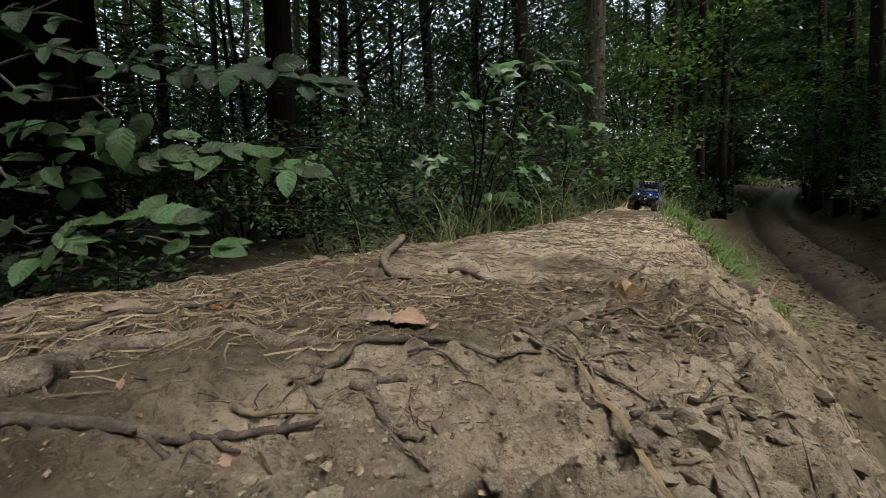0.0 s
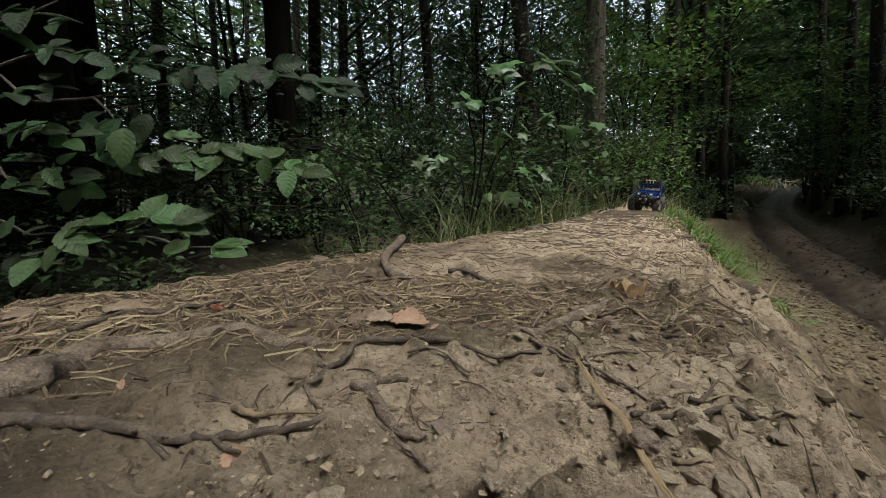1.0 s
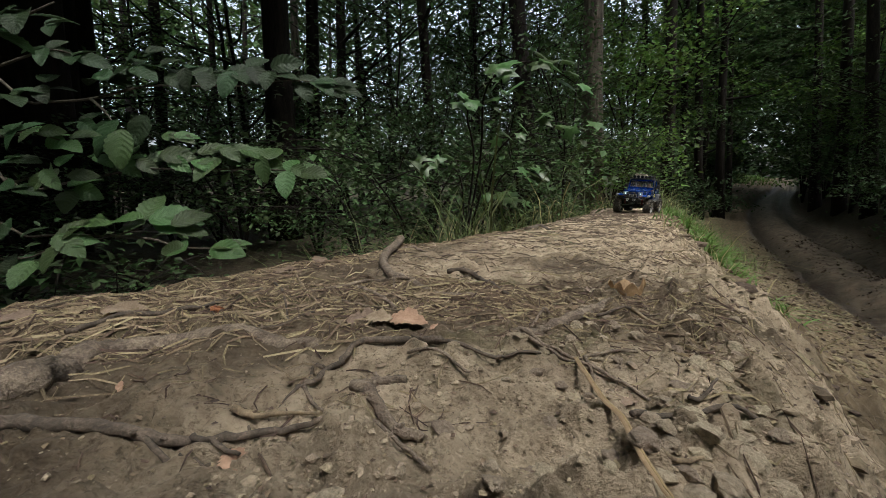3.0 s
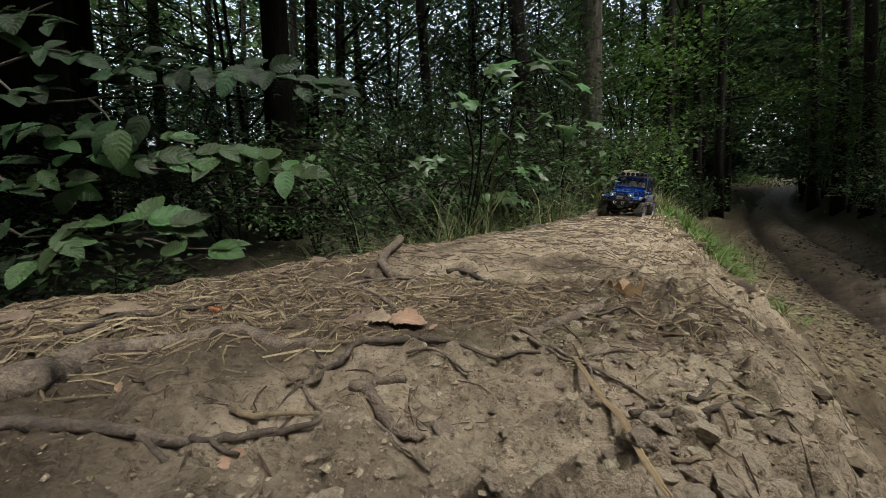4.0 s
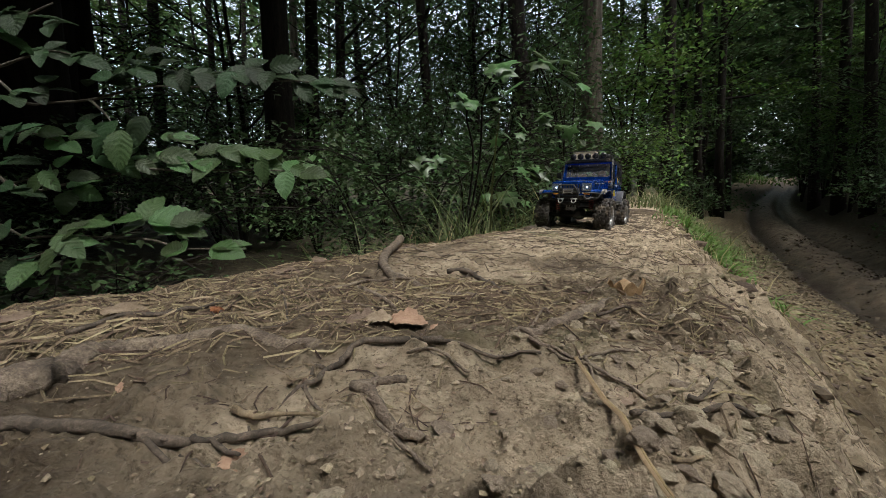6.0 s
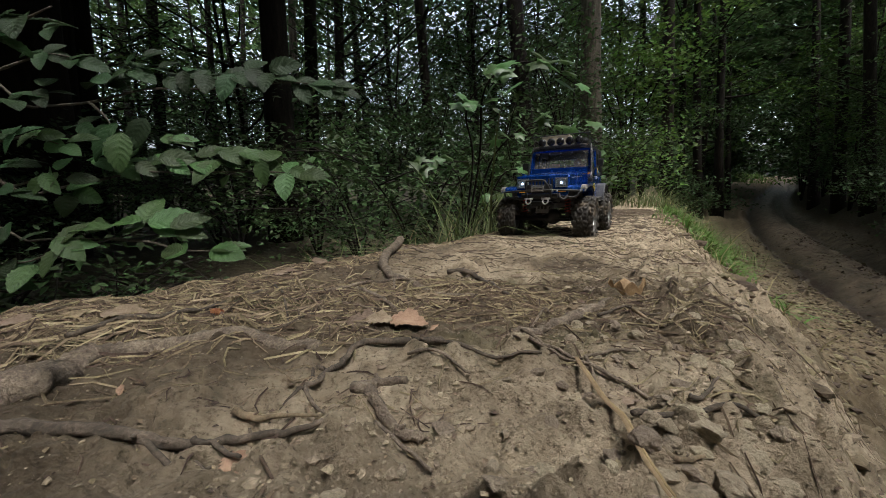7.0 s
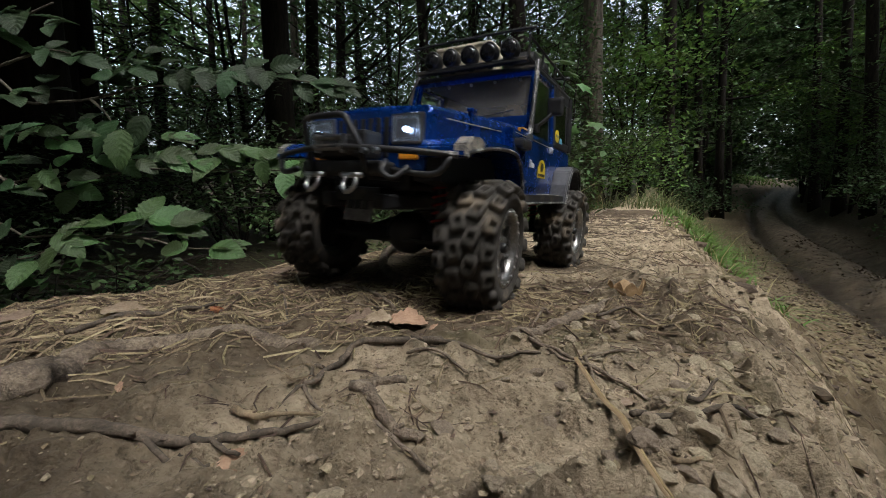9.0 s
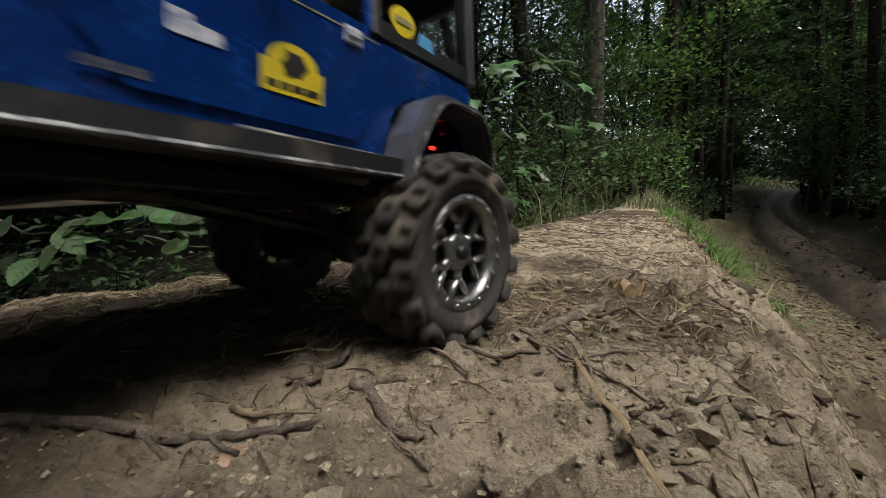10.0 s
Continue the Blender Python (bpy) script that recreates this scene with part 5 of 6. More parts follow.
gz = ground_z(0.05, 1.75)
maple_branch("maple_sapling", "maple sapling with drooping lobed leaves", (0.05, 1.75, gz),
             [[(0.166, 1.700, 0.124), (0.163, 1.500, 0.391), (0.221, 1.350, 0.449), (0.322, 1.300, 0.449), (0.439, 1.280, 0.379)], [(0.141, 1.700, 0.124), (0.106, 1.600, 0.346), (0.162, 1.500, 0.431), (0.239, 1.450, 0.419)],
              [(0.192, 1.700, 0.074), (0.271, 1.600, 0.235), (0.395, 1.550, 0.306), (0.571, 1.600, 0.291)]], 71, 11)
maple_branch("maple_sapling", "maple sapling with broad lobed leaves", (0.1, 2.0, ground_z(0.1, 2.0)),
             [[(0.247, 1.900, -0.096), (0.286, 1.800, 0.008), (0.360, 1.700, -0.027)], [(0.102, 1.900, 0.046), (-0.011, 1.800, 0.152), (-0.139, 1.750, 0.163)], [(0.272, 1.900, 0.046), (0.389, 1.800, 0.126), (0.458, 1.750, 0.074)]], 75, 8, 1.1)


# ---------------------------------------------------------------- the model off-roader: front towards -y, its left side +x
TYRE_R, AXLE_F, AXLE_R, TRACK, HUB_Z = 0.0528, -0.098, 0.14, 0.0925, 0.0515


def tyre_mesh():
    r, w = 0.0485, 0.0178
    prof = [(0.0295, -w * 0.80), (0.033, -w * 1.0), (0.038, -w * 1.06), (0.0445, -w * 0.94), (r, -w * 0.62), (r + 0.0006, 0), (r, w * 0.62),
            (0.0445, w * 0.94), (0.0425, w * 1.02), (0.038, w * 1.06), (0.0375, w * 1.02), (0.0345, w * 1.02), (0.0335, w * 0.96), (0.031, w * 0.92), (0.0295, w * 0.80), (0.0285, 0.0), (0.0295, -w * 0.80)]
    return lathe(prof, 44)


def tread_block(w, l, h):
    """A rounded rubber lug with a sunken middle, lying on the xy plane."""
    b = []
    for k, z in ((1.0, -0.001), (1.0, h * 0.7), (0.86, h), (0.5, h), (0.42, h * 0.3)):
        b.append([(sx * w / 2 * k, sy * l / 2 * k, z) for sx, sy in ((-1, -0.8), (-0.8, -1), (0.8, -1), (1, -0.8), (1, 0.8), (0.8, 1), (-0.8, 1), (-1, 0.8))])
    v = [p for ring in b for p in ring]
    f = [(i * 8 + k, i * 8 + (k + 1) % 8, (i + 1) * 8 + (k + 1) % 8, (i + 1) * 8 + k) for i in range(4) for k in range(8)]
    f.append(tuple(4 * 8 + k for k in range(8)))
    return Geo().add(v, f)


def tread_mesh():
    g = Geo()
    centre, side = tread_block(0.0096, 0.0128, 0.0043), tread_block(0.0098, 0.0118, 0.0045)
    n = 16
    for k in range(n):
        for x, tip, lug, off, r, twist in ((-0.0051, 0, centre, 0.0, 0.0485, 16), (0.0051, 0, centre, 0.5, 0.0485, -16),
                                           (-0.0145, -36, side, 0.5, 0.0466, 8), (0.0145, 36, side, 0.0, 0.0466, -8)):
            a = 360.0 * (k + off) / n
            q = moved(lug, pose(0, 0, 0, a, 0, 0) @ pose(x, 0, r, 0, tip, 0) @ pose(0, 0, 0, 0, 0, twist))
            g.add(q.v, q.f)
    return g


def rim_mesh():
    return lathe([(0.0250, -0.014), (0.0250, 0.0165), (0.0265, 0.0185), (0.0258, 0.0198), (0.0222, 0.0192), (0.0212, 0.013), (0.0212, -0.010), (0.0250, -0.014)], 40)


def spokes_mesh():
    """Six forked arms between hub plate and rim."""
    g = Geo()
    for k in range(6):
        m = pose(0, 0, 0, 60 * k, 0, 0)
        stem = prism([(-0.0024, 0.006), (0.0024, 0.006), (0.0020, 0.0135), (-0.0020, 0.0135)], 0.0085, 0.0135, 0.0005)
        arms = [prism([(s * 0.0008 - 0.0016, 0.0125), (s * 0.0008 + 0.0016, 0.0125), (s * 0.0072 + 0.0016, 0.0222), (s * 0.0072 - 0.0018, 0.0222)], 0.0087, 0.0140, 0.0005) for s in (-1, 1)]
        for q in (stem, *arms):
            q = moved(q, m)
            g.add(q.v, q.f)
    return join(g, lathe([(0.0001, 0.0140), (0.0078, 0.0140), (0.0090, 0.0125), (0.0090, 0.008), (0.0001, 0.008)], 20))


def bolts_mesh():
    g = Geo()
    for k in range(18):
        q = moved(lathe([(0.0001, 0.0010), (0.0009, 0.0010), (0.0011, 0), (0.0001, -0.001)], 6), pose(0, 0, 0, 20 * k, 0, 0) @ pose(0.0196, 0, 0.0241))
        g.add(q.v, q.f)
    return g


def hub_mesh():
    return join(lathe([(0.0001, 0.018), (0.003, 0.018), (0.0042, 0.0165), (0.0042, 0.012), (0.0001, 0.012)], 12),
                lathe([(0.0001, -0.002), (0.0205, -0.002), (0.021, -0.008), (0.0001, -0.008)], 24))


def build_car():
    car = tagged(new("model_car"), "blue model off-road car with big knobbly tyres and roof lamps", "model car")
    BROADER = Matrix.Diagonal((1.16, 1, 1, 1))
    WIDER = Matrix.Diagonal((1, 1.2, 1.2, 1))
    meshes = [mesh_of("tyre", moved(tyre_mesh(), BROADER), RUBBER, True), mesh_of("tread", moved(tread_mesh(), BROADER), RUBBER), mesh_of("rim", moved(rim_mesh(), WIDER), CHROME, True),
              mesh_of("spokes", moved(spokes_mesh(), WIDER), CHROME), mesh_of("bolt_ring", moved(bolts_mesh(), WIDER), SILVER), mesh_of("hub", hub_mesh(), BLACK)]
    wheels = []
    for y in (AXLE_F, AXLE_R):
        for s in (1, -1):
            wheel = new("wheel")
            wheel.parent = car
            tagged(wheel, "knobbly muddy tyre on a dull chrome rim")
            for me, nm in zip(meshes, ("tyre", "tread", "rim", "spoke_star", "bolt_ring", "hub")):
                part(nm, me, None, wheel)
            wheels.append((wheel, s, y))

    # tub, doors and sills
    tub = [(-0.034, 0.156), (0.174, 0.154), (0.178, 0.148), (0.178, 0.108), (0.174, 0.125), (0.166, 0.132), (0.124, 0.132), (0.112, 0.124), (0.104, 0.094), (-0.03, 0.094)]
    body = part("body", join(prism(tub, -0.082, -0.060, 0.0015), prism(tub, 0.060, 0.082, 0.0015), box((0, 0.176, 0.126), (0.16, 0.006, 0.056), 0.0015),
                             box((0, -0.031, 0.125), (0.15, 0.006, 0.06), 0.001)), BLUE, car)
    part("floor_pan", join(box((0, 0.07, 0.097), (0.158, 0.21, 0.006)), box((0, 0.14, 0.137), (0.15, 0.07, 0.006)), box((0, 0.02, 0.13), (0.13, 0.01, 0.045), 0.004),
                           box((0.035, 0.09, 0.13), (0.045, 0.02, 0.07), 0.006), box((-0.035, 0.09, 0.13), (0.045, 0.02, 0.07), 0.006),
                           box((0, 0.075, 0.105), (0.13, 0.06, 0.012), 0.003)), BLACK, car)
    door = [(-0.012, 0.158), (0.093, 0.157), (0.096, 0.14), (0.094, 0.112), (0.086, 0.103), (0.004, 0.103), (-0.008, 0.118)]
    for s in (1, -1):
        d = part("door", prism(door, s * 0.0815, s * 0.0838, 0.0007), BLUE, car)
        part("handle", join(box((s * 0.0847, 0.083, 0.1485), (0.0022, 0.009, 0.007), 0.0006), box((s * 0.0862, 0.0825, 0.149), (0.0012, 0.0075, 0.0028), 0.0004)), PALE, d, "pale grey door handle")
        part("hinge", box((s * 0.0846, -0.009, 0.146), (0.003, 0.007, 0.006), 0.0008), BLACK, d)
        part("pinstripe", prism([(-0.03, 0.1515), (0.098, 0.1508), (0.098, 0.1514), (-0.03, 0.1521)], s * 0.0836, s * 0.0842), PIN, d, "thin gold line")
        frame_poly = [(0.018, 0.157), (0.030, 0.222), (0.092, 0.222), (0.095, 0.157)]
        for a, b in zip(frame_poly[:3], frame_poly[1:]):
            part("window_frame", tube([(s * 0.0805, *a), (s * 0.0765, *b)] if a is frame_poly[0] else ([(s * 0.0765, *a), (s * 0.0765, *b)] if a is frame_poly[1] else [(s * 0.0765, *a), (s * 0.0805, *b)]),
                                      0.0026, 6), BLUE, d)
        part("door_glass", Geo().add([(s * 0.080, 0.02, 0.157), (s * 0.0762, 0.031, 0.221), (s * 0.0762, 0.091, 0.221), (s * 0.080, 0.094, 0.157)], [(0, 1, 2, 3)]), WINDOW, d, "clear side window").visible_shadow = False
        part("sill", join(prism([(-0.034, 0.085), (-0.030, 0.0945), (0.106, 0.0965), (0.108, 0.087)], s * 0.078, s * 0.099, 0.0012)), BLACK, car)
        part("sill_edge", tube([(s * 0.0985, -0.034, 0.0862), (s * 0.0988, 0.04, 0.0872), (s * 0.099, 0.108, 0.088)], 0.0013, 6), WORN, car, "scraped silver sill edge")
        part("step_plate", box((s * 0.093, 0.06, 0.0955), (0.009, 0.06, 0.0022), 0.0006), SCUFF, car, "scuffed pale step plate")
        part("side_intake", box((s * 0.0855, -0.014, 0.1425), (0.012, 0.026, 0.010), 0.003), BLACK, car, "black plastic side intake")
        part("vent", box((s * 0.0838, -0.022, 0.134), (0.0022, 0.012, 0.009), 0.0008), BLACK, car)

    # hood, cowl and nose
    def slab(rows):
        """Cross sections (y, half width, low, edge, crown) joined into a rounded lid."""
        v, f = [], []
        for y, hw, lo, ed, cr in rows:
            v += [(-hw, y, lo), (-hw, y, ed - 0.003), (-hw * 0.95, y, ed), (-hw * 0.5, y, cr - 0.001), (0, y, cr), (hw * 0.5, y, cr - 0.001), (hw * 0.95, y, ed), (hw, y, ed - 0.003), (hw, y, lo)]
        for i in range(len(rows) - 1):
            for k in range(8):
                f.append((i * 9 + k, i * 9 + k + 1, i * 9 + k + 10, i * 9 + k + 9))
        f.append(tuple(range(9)))
        f.append(tuple((len(rows) - 1) * 9 + k for k in range(9))[::-1])
        return Geo().add(v, f)

    hood = part("hood", slab([(-0.1405, 0.061, 0.115, 0.151, 0.153), (-0.137, 0.0625, 0.112, 0.1545, 0.157), (-0.09, 0.0655, 0.112, 0.1585, 0.1615), (-0.03, 0.0715, 0.112, 0.162, 0.1655),
                              (0.016, 0.0755, 0.14, 0.164, 0.168), (0.024, 0.076, 0.15, 0.163, 0.167)]), BLUE, car)
    part("hood_stripe", join(*[tube([(s * 0.0645, -0.12, 0.1478), (s * 0.0735, 0.0, 0.1535), (s * 0.0755, 0.012, 0.153)], 0.0005, 4) for s in (1, -1)]), PIN, hood, "thin gold line")
    for s in (1, -1):
        part("hood_latch", join(box((s * 0.0655, -0.083, 0.155), (0.0035, 0.006, 0.010), 0.001), box((s * 0.0655, -0.083, 0.161), (0.006, 0.009, 0.003), 0.001)), BLUE, hood)
    grille = part("grille", box((0, -0.1395, 0.129), (0.122, 0.006, 0.050), 0.002), BLUE, car)
    for k in range(-3, 4):
        part("slot", box((k * 0.0082, -0.1428, 0.132), (0.0042, 0.002, 0.030), 0.0008), BLACK, grille)
    for s in (1, -1):
        h = part("headlight", box((s * 0.0455, -0.1425, 0.1375), (0.029, 0.005, 0.0225), 0.0018), SILVER, car, "square chrome-framed headlight, lit")
        part("reflector", Geo().add([(s * 0.0455 + a * 0.0125, -0.1452, 0.1375 + b * 0.0092) for a, b in ((-1, -1), (1, -1), (1, 1), (-1, 1))] + [(s * 0.0455, -0.1445, 0.1375)],
                                    [(0, 1, 4), (1, 2, 4), (2, 3, 4), (3, 0, 4)]), REFLECTOR, h)
        part("bulb", moved(lathe([(0.0001, -0.0022), (0.0016, -0.0018), (0.0022, 0), (0.0001, 0.001)], 12, "y"), pose(s * 0.0465, -0.1465, 0.1365)), BEAM, h, "white glowing bulb")
        part("lens", box((s * 0.0455, -0.1488, 0.1375), (0.0262, 0.0012, 0.0197), 0.0005), LENS, h, "clear square lens").visible_shadow = False
        part("turn_signal", box((s * 0.047, -0.1425, 0.118), (0.017, 0.005, 0.006), 0.001), ORANGE, car, "orange turn signal")

    # fenders: flat wing, drooping rear, dark inner arch and scraped rim
    for s in (1, -1):
        wing = [(-0.152, 0.116), (-0.150, 0.124), (-0.143, 0.1295), (-0.11, 0.1315), (-0.07, 0.1325), (-0.056, 0.130), (-0.045, 0.119), (-0.036, 0.094), (-0.033, 0.088), (-0.037, 0.086), (-0.041, 0.092),
                (-0.050, 0.115), (-0.060, 0.1245), (-0.072, 0.1275), (-0.11, 0.126), (-0.14, 0.121), (-0.147, 0.116)]
        f = part("front_wing", prism(wing, s * 0.060, s * 0.0995, 0.0012), BLUE, car)
        part("wing_edge", tube([(s * 0.0998, y, z - 0.001) for y, z in curve_points([(-0.151, 0.1165), (-0.145, 0.1205), (-0.108, 0.1275), (-0.071, 0.129), (-0.058, 0.125), (-0.048, 0.114), (-0.039, 0.091), (-0.034, 0.086)], 20)], 0.0016, 6),
             WORN, f, "scraped silver wing edge")
        part("scuffed_corner", join(prism([(-0.1515, 0.1155), (-0.1505, 0.1245), (-0.143, 0.1303), (-0.130, 0.1312), (-0.122, 0.1275), (-0.128, 0.1235), (-0.14, 0.1195), (-0.146, 0.1155)], s * 0.089, s * 0.1004, 0.001)),
             SCUFF, f, "scuffed pale wing corner")
        part("inner_arch", prism([(-0.14, 0.1), (-0.14, 0.120), (-0.06, 0.124), (-0.04, 0.11), (-0.034, 0.09), (-0.04, 0.09)], s * 0.05, s * 0.0742), BLACK, car)
        flare = [(0.101, 0.087), (0.108, 0.110), (0.117, 0.127), (0.128, 0.1335), (0.162, 0.1335), (0.172, 0.127), (0.180, 0.105), (0.176, 0.104), (0.167, 0.122), (0.159, 0.128), (0.131, 0.128), (0.122, 0.122), (0.113, 0.107), (0.107, 0.086)]
        r = part("rear_flare", prism(flare, s * 0.080, s * 0.1015, 0.0016), FLARE, car, "dark grey rear wheel flare")
        part("flare_edge", tube([(s * 0.1018, y, z) for y, z in curve_points([(0.106, 0.0865), (0.114, 0.108), (0.124, 0.124), (0.133, 0.1295), (0.158, 0.1295), (0.168, 0.1235), (0.178, 0.1045)], 16)], 0.0013, 6), WORN, r, "scraped silver flare edge")
        part("tail_lamp", box((s * 0.055, 0.172, 0.118), (0.003, 0.003, 0.0025), 0.0006), TAIL, car, "small red tail lamp")
        part("mirror", join(box((s * 0.1, 0.036, 0.187), (0.017, 0.0065, 0.019), 0.003), tube([(s * 0.082, 0.03, 0.166), (s * 0.09, 0.031, 0.172), (s * 0.097, 0.034, 0.180)], 0.002, 6),
                            box((s * 0.083, 0.03, 0.165), (0.005, 0.01, 0.008), 0.001)), BLACK, car, "square black door mirror")
        part("pillar_tube", tube(curve_points([(s * 0.0825, 0.002, 0.150), (s * 0.0840, 0.008, 0.154), (s * 0.0815, 0.020, 0.19), (s * 0.0785, 0.030, 0.224), (s * 0.0765, 0.036, 0.236)], 14), 0.0026, 8), WORN if s > 0 else BLACK, car, "scraped black tube along the windscreen pillar", smooth=True)
        part("cowl_lamp", join(box((s * 0.0795, -0.002, 0.158), (0.006, 0.010, 0.005), 0.001)), ORANGE, car, "small orange side lamp")
        part("cowl_clamp", box((s * 0.084, 0.006, 0.152), (0.007, 0.012, 0.007), 0.002), SILVER, car)

    # windscreen
    ws = part("windscreen_frame", join(tube([(-0.0755, 0.024, 0.166), (-0.0735, 0.036, 0.224)], 0.0034, 6), tube([(0.0755, 0.024, 0.166), (0.0735, 0.036, 0.224)], 0.0034, 6),
                                       tube([(-0.074, 0.036, 0.225), (0.074, 0.036, 0.225)], 0.0042, 6), box((0, 0.0245, 0.171), (0.152, 0.005, 0.014), 0.0015)), BLUE, car)
    part("windscreen_glass", Geo().add([(-0.073, 0.0255, 0.176), (0.073, 0.0255, 0.176), (0.071, 0.0355, 0.222), (-0.071, 0.0355, 0.222)], [(0, 1, 2, 3)]), DUSTY, ws, "dusty clear windscreen").visible_shadow = False
    part("wiper", tube([(-0.005, 0.0225, 0.178), (0.03, 0.0235, 0.181), (0.058, 0.0243, 0.1845)], 0.0008, 5), BLACK, ws)
    for k in range(-2, 3):
        part("roof_bolt", box((k * 0.03, 0.0322, 0.2175), (0.003, 0.002, 0.003), 0.0006), SILVER, ws)

    # hard top with side windows
    top = part("hardtop", join(box((0, 0.105, 0.2285), (0.154, 0.148, 0.006), 0.0025), box((0, 0.176, 0.217), (0.152, 0.006, 0.020), 0.002), box((0, 0.176, 0.162), (0.158, 0.006, 0.016), 0.002),
                               *[tube([(s * 0.0795, 0.098, 0.156), (s * 0.0758, 0.096, 0.226)], 0.0048, 6) for s in (1, -1)],
                               *[tube([(s * 0.0795, 0.177, 0.156), (s * 0.0755, 0.174, 0.227)], 0.0052, 6) for s in (1, -1)],
                               *[prism([(0.098, 0.156), (0.176, 0.156), (0.176, 0.166), (0.098, 0.166)], s * 0.0765, s * 0.081, 0.001) for s in (1, -1)],
                               *[prism([(0.098, 0.214), (0.172, 0.212), (0.172, 0.227), (0.098, 0.227)], s * 0.0735, s * 0.077, 0.001) for s in (1, -1)]), BLACK, car, "matt black hard top")
    for s in (1, -1):
        g = part("rear_window", Geo().add([(s * 0.0800, 0.102, 0.163), (s * 0.0770, 0.101, 0.216), (s * 0.0770, 0.171, 0.215), (s * 0.0800, 0.173, 0.163)], [(0, 1, 2, 3)]), WINDOW, top, "tinted rear side window")
        g.visible_shadow = False
        part("oval_sticker", moved(lathe([(0.0001, 0.0006), (0.0075, 0.0006), (0.0075, 0), (0.0001, 0)], 24), pose(s * 0.0804, 0.117, 0.170, 0, -3 * s, 0) @ Matrix.Diagonal((s, 1.15, 1, 1))), YELLOW, top, "round yellow sticker")
        part("sticker_line", prism([(0.111, 0.1685), (0.123, 0.1685), (0.123, 0.1715), (0.111, 0.1715)], s * 0.0812, s * 0.0816), PIN, top)
        part("blue_sticker", prism([(0.128, 0.163), (0.141, 0.1625), (0.139, 0.169), (0.13, 0.1695)], s * 0.0806, s * 0.0811), SKYBLUE, top, "pale blue window sticker")

    # door stickers, as plain shapes
    for s in (1, -1):
        x = s * 0.0839
        sign = [(0.0425, 0.1145), (0.0685, 0.1145), (0.0685, 0.1265)] + [(0.0555 + 0.0105 * math.cos(a), 0.1265 + 0.008 * math.sin(a)) for a in np.linspace(0, math.pi, 9)] + [(0.0425, 0.1265)]
        st = part("door_sticker", prism(sign, x, x + s * 0.0005), YELLOW, car, "yellow arched expedition sticker with dark drawing")
        c = [(0.0555 + r * math.cos(a), 0.1262 + r * math.sin(a)) for a, r in zip(np.linspace(0, 2 * math.pi, 13)[:-1], (0.006, 0.005, 0.0058, 0.0045, 0.006, 0.004, 0.0055, 0.0046, 0.0062, 0.004, 0.005, 0.0045))]
        part("drawing", prism(c, x + s * 0.0005, x + s * 0.0008), INK, st, "dark drawing")
        for k, (a, b) in enumerate(((0.0445, 0.0485), (0.050, 0.0535), (0.0545, 0.0595), (0.0605, 0.0665))):
            part("printed_bar", prism([(a, 0.1163), (b, 0.1163), (b, 0.1190), (a, 0.1190)], x + s * 0.0005, x + s * 0.0008), INK, st)
        part("pale_sticker", prism([(0.014, 0.1235), (0.030, 0.1235), (0.0295, 0.1280), (0.021, 0.1288), (0.0205, 0.1312), (0.014, 0.1315)], x, x + s * 0.0004), PALE, car, "worn pale sticker")
        part("worn_badge", prism([(-0.007, 0.1065), (0.009, 0.1065), (0.009, 0.1095), (-0.007, 0.1095)], s * 0.0838, s * 0.0842), GRIMY, car, "worn brass-coloured badge")

    # bumper, bull bar, winch and shackles
    bumper = part("bumper", join(box((0, -0.160, 0.107), (0.084, 0.018, 0.011), 0.003), tube(curve_points([(-0.092, -0.152, 0.117), (-0.06, -0.166, 0.119), (0.0, -0.178, 0.121), (0.06, -0.166, 0.119), (0.092, -0.152, 0.117)], 16), 0.0023, 8),
                                 tube(curve_points([(-0.09, -0.153, 0.116), (-0.08, -0.158, 0.104), (-0.05, -0.166, 0.106)], 8), 0.0024, 6), tube(curve_points([(0.09, -0.153, 0.116), (0.08, -0.158, 0.104), (0.05, -0.166, 0.106)], 8), 0.0024, 6),
                                 box((0.03, -0.15, 0.104), (0.008, 0.03, 0.01), 0.001), box((-0.03, -0.15, 0.104), (0.008, 0.03, 0.01), 0.001)), BLACK, car, "black tube bumper", smooth=True)
    part("bull_bar", tube(curve_points([(-0.028, -0.168, 0.102), (-0.028, -0.173, 0.122), (-0.027, -0.177, 0.138), (-0.021, -0.177, 0.1425), (0, -0.1775, 0.143), (0.014, -0.177, 0.1425), (0.020, -0.177, 0.136), (0.027, -0.174, 0.122), (0.029, -0.168, 0.102)], 34), 0.0024, 8),
         BLACK, bumper, "scraped black bull bar", smooth=True)
    part("bull_bar_tip", tube([(0.088, -0.154, 0.1172), (0.094, -0.151, 0.1168)], 0.0026, 8), WORN, bumper)
    winch = part("winch", join(moved(lathe([(0.0001, -0.02), (0.009, -0.02), (0.010, -0.018), (0.010, 0.018), (0.009, 0.02), (0.0001, 0.02)], 16), pose(0, -0.160, 0.123)), box((0.022, -0.160, 0.124), (0.012, 0.02, 0.02), 0.003), box((-0.022, -0.160, 0.124), (0.012, 0.02, 0.02), 0.003)), BLACK, car, "black winch", smooth=False)
    part("fairlead", join(tube([(-0.013, -0.176, 0.117), (-0.013, -0.176, 0.130)], 0.0022, 8), tube([(0.013, -0.176, 0.117), (0.013, -0.176, 0.130)], 0.0022, 8), tube([(-0.014, -0.178, 0.120), (0.014, -0.178, 0.120)], 0.0018, 8),
                          tube([(-0.014, -0.178, 0.127), (0.014, -0.178, 0.127)], 0.0018, 8)), SILVER, winch, "bare metal rope guide")
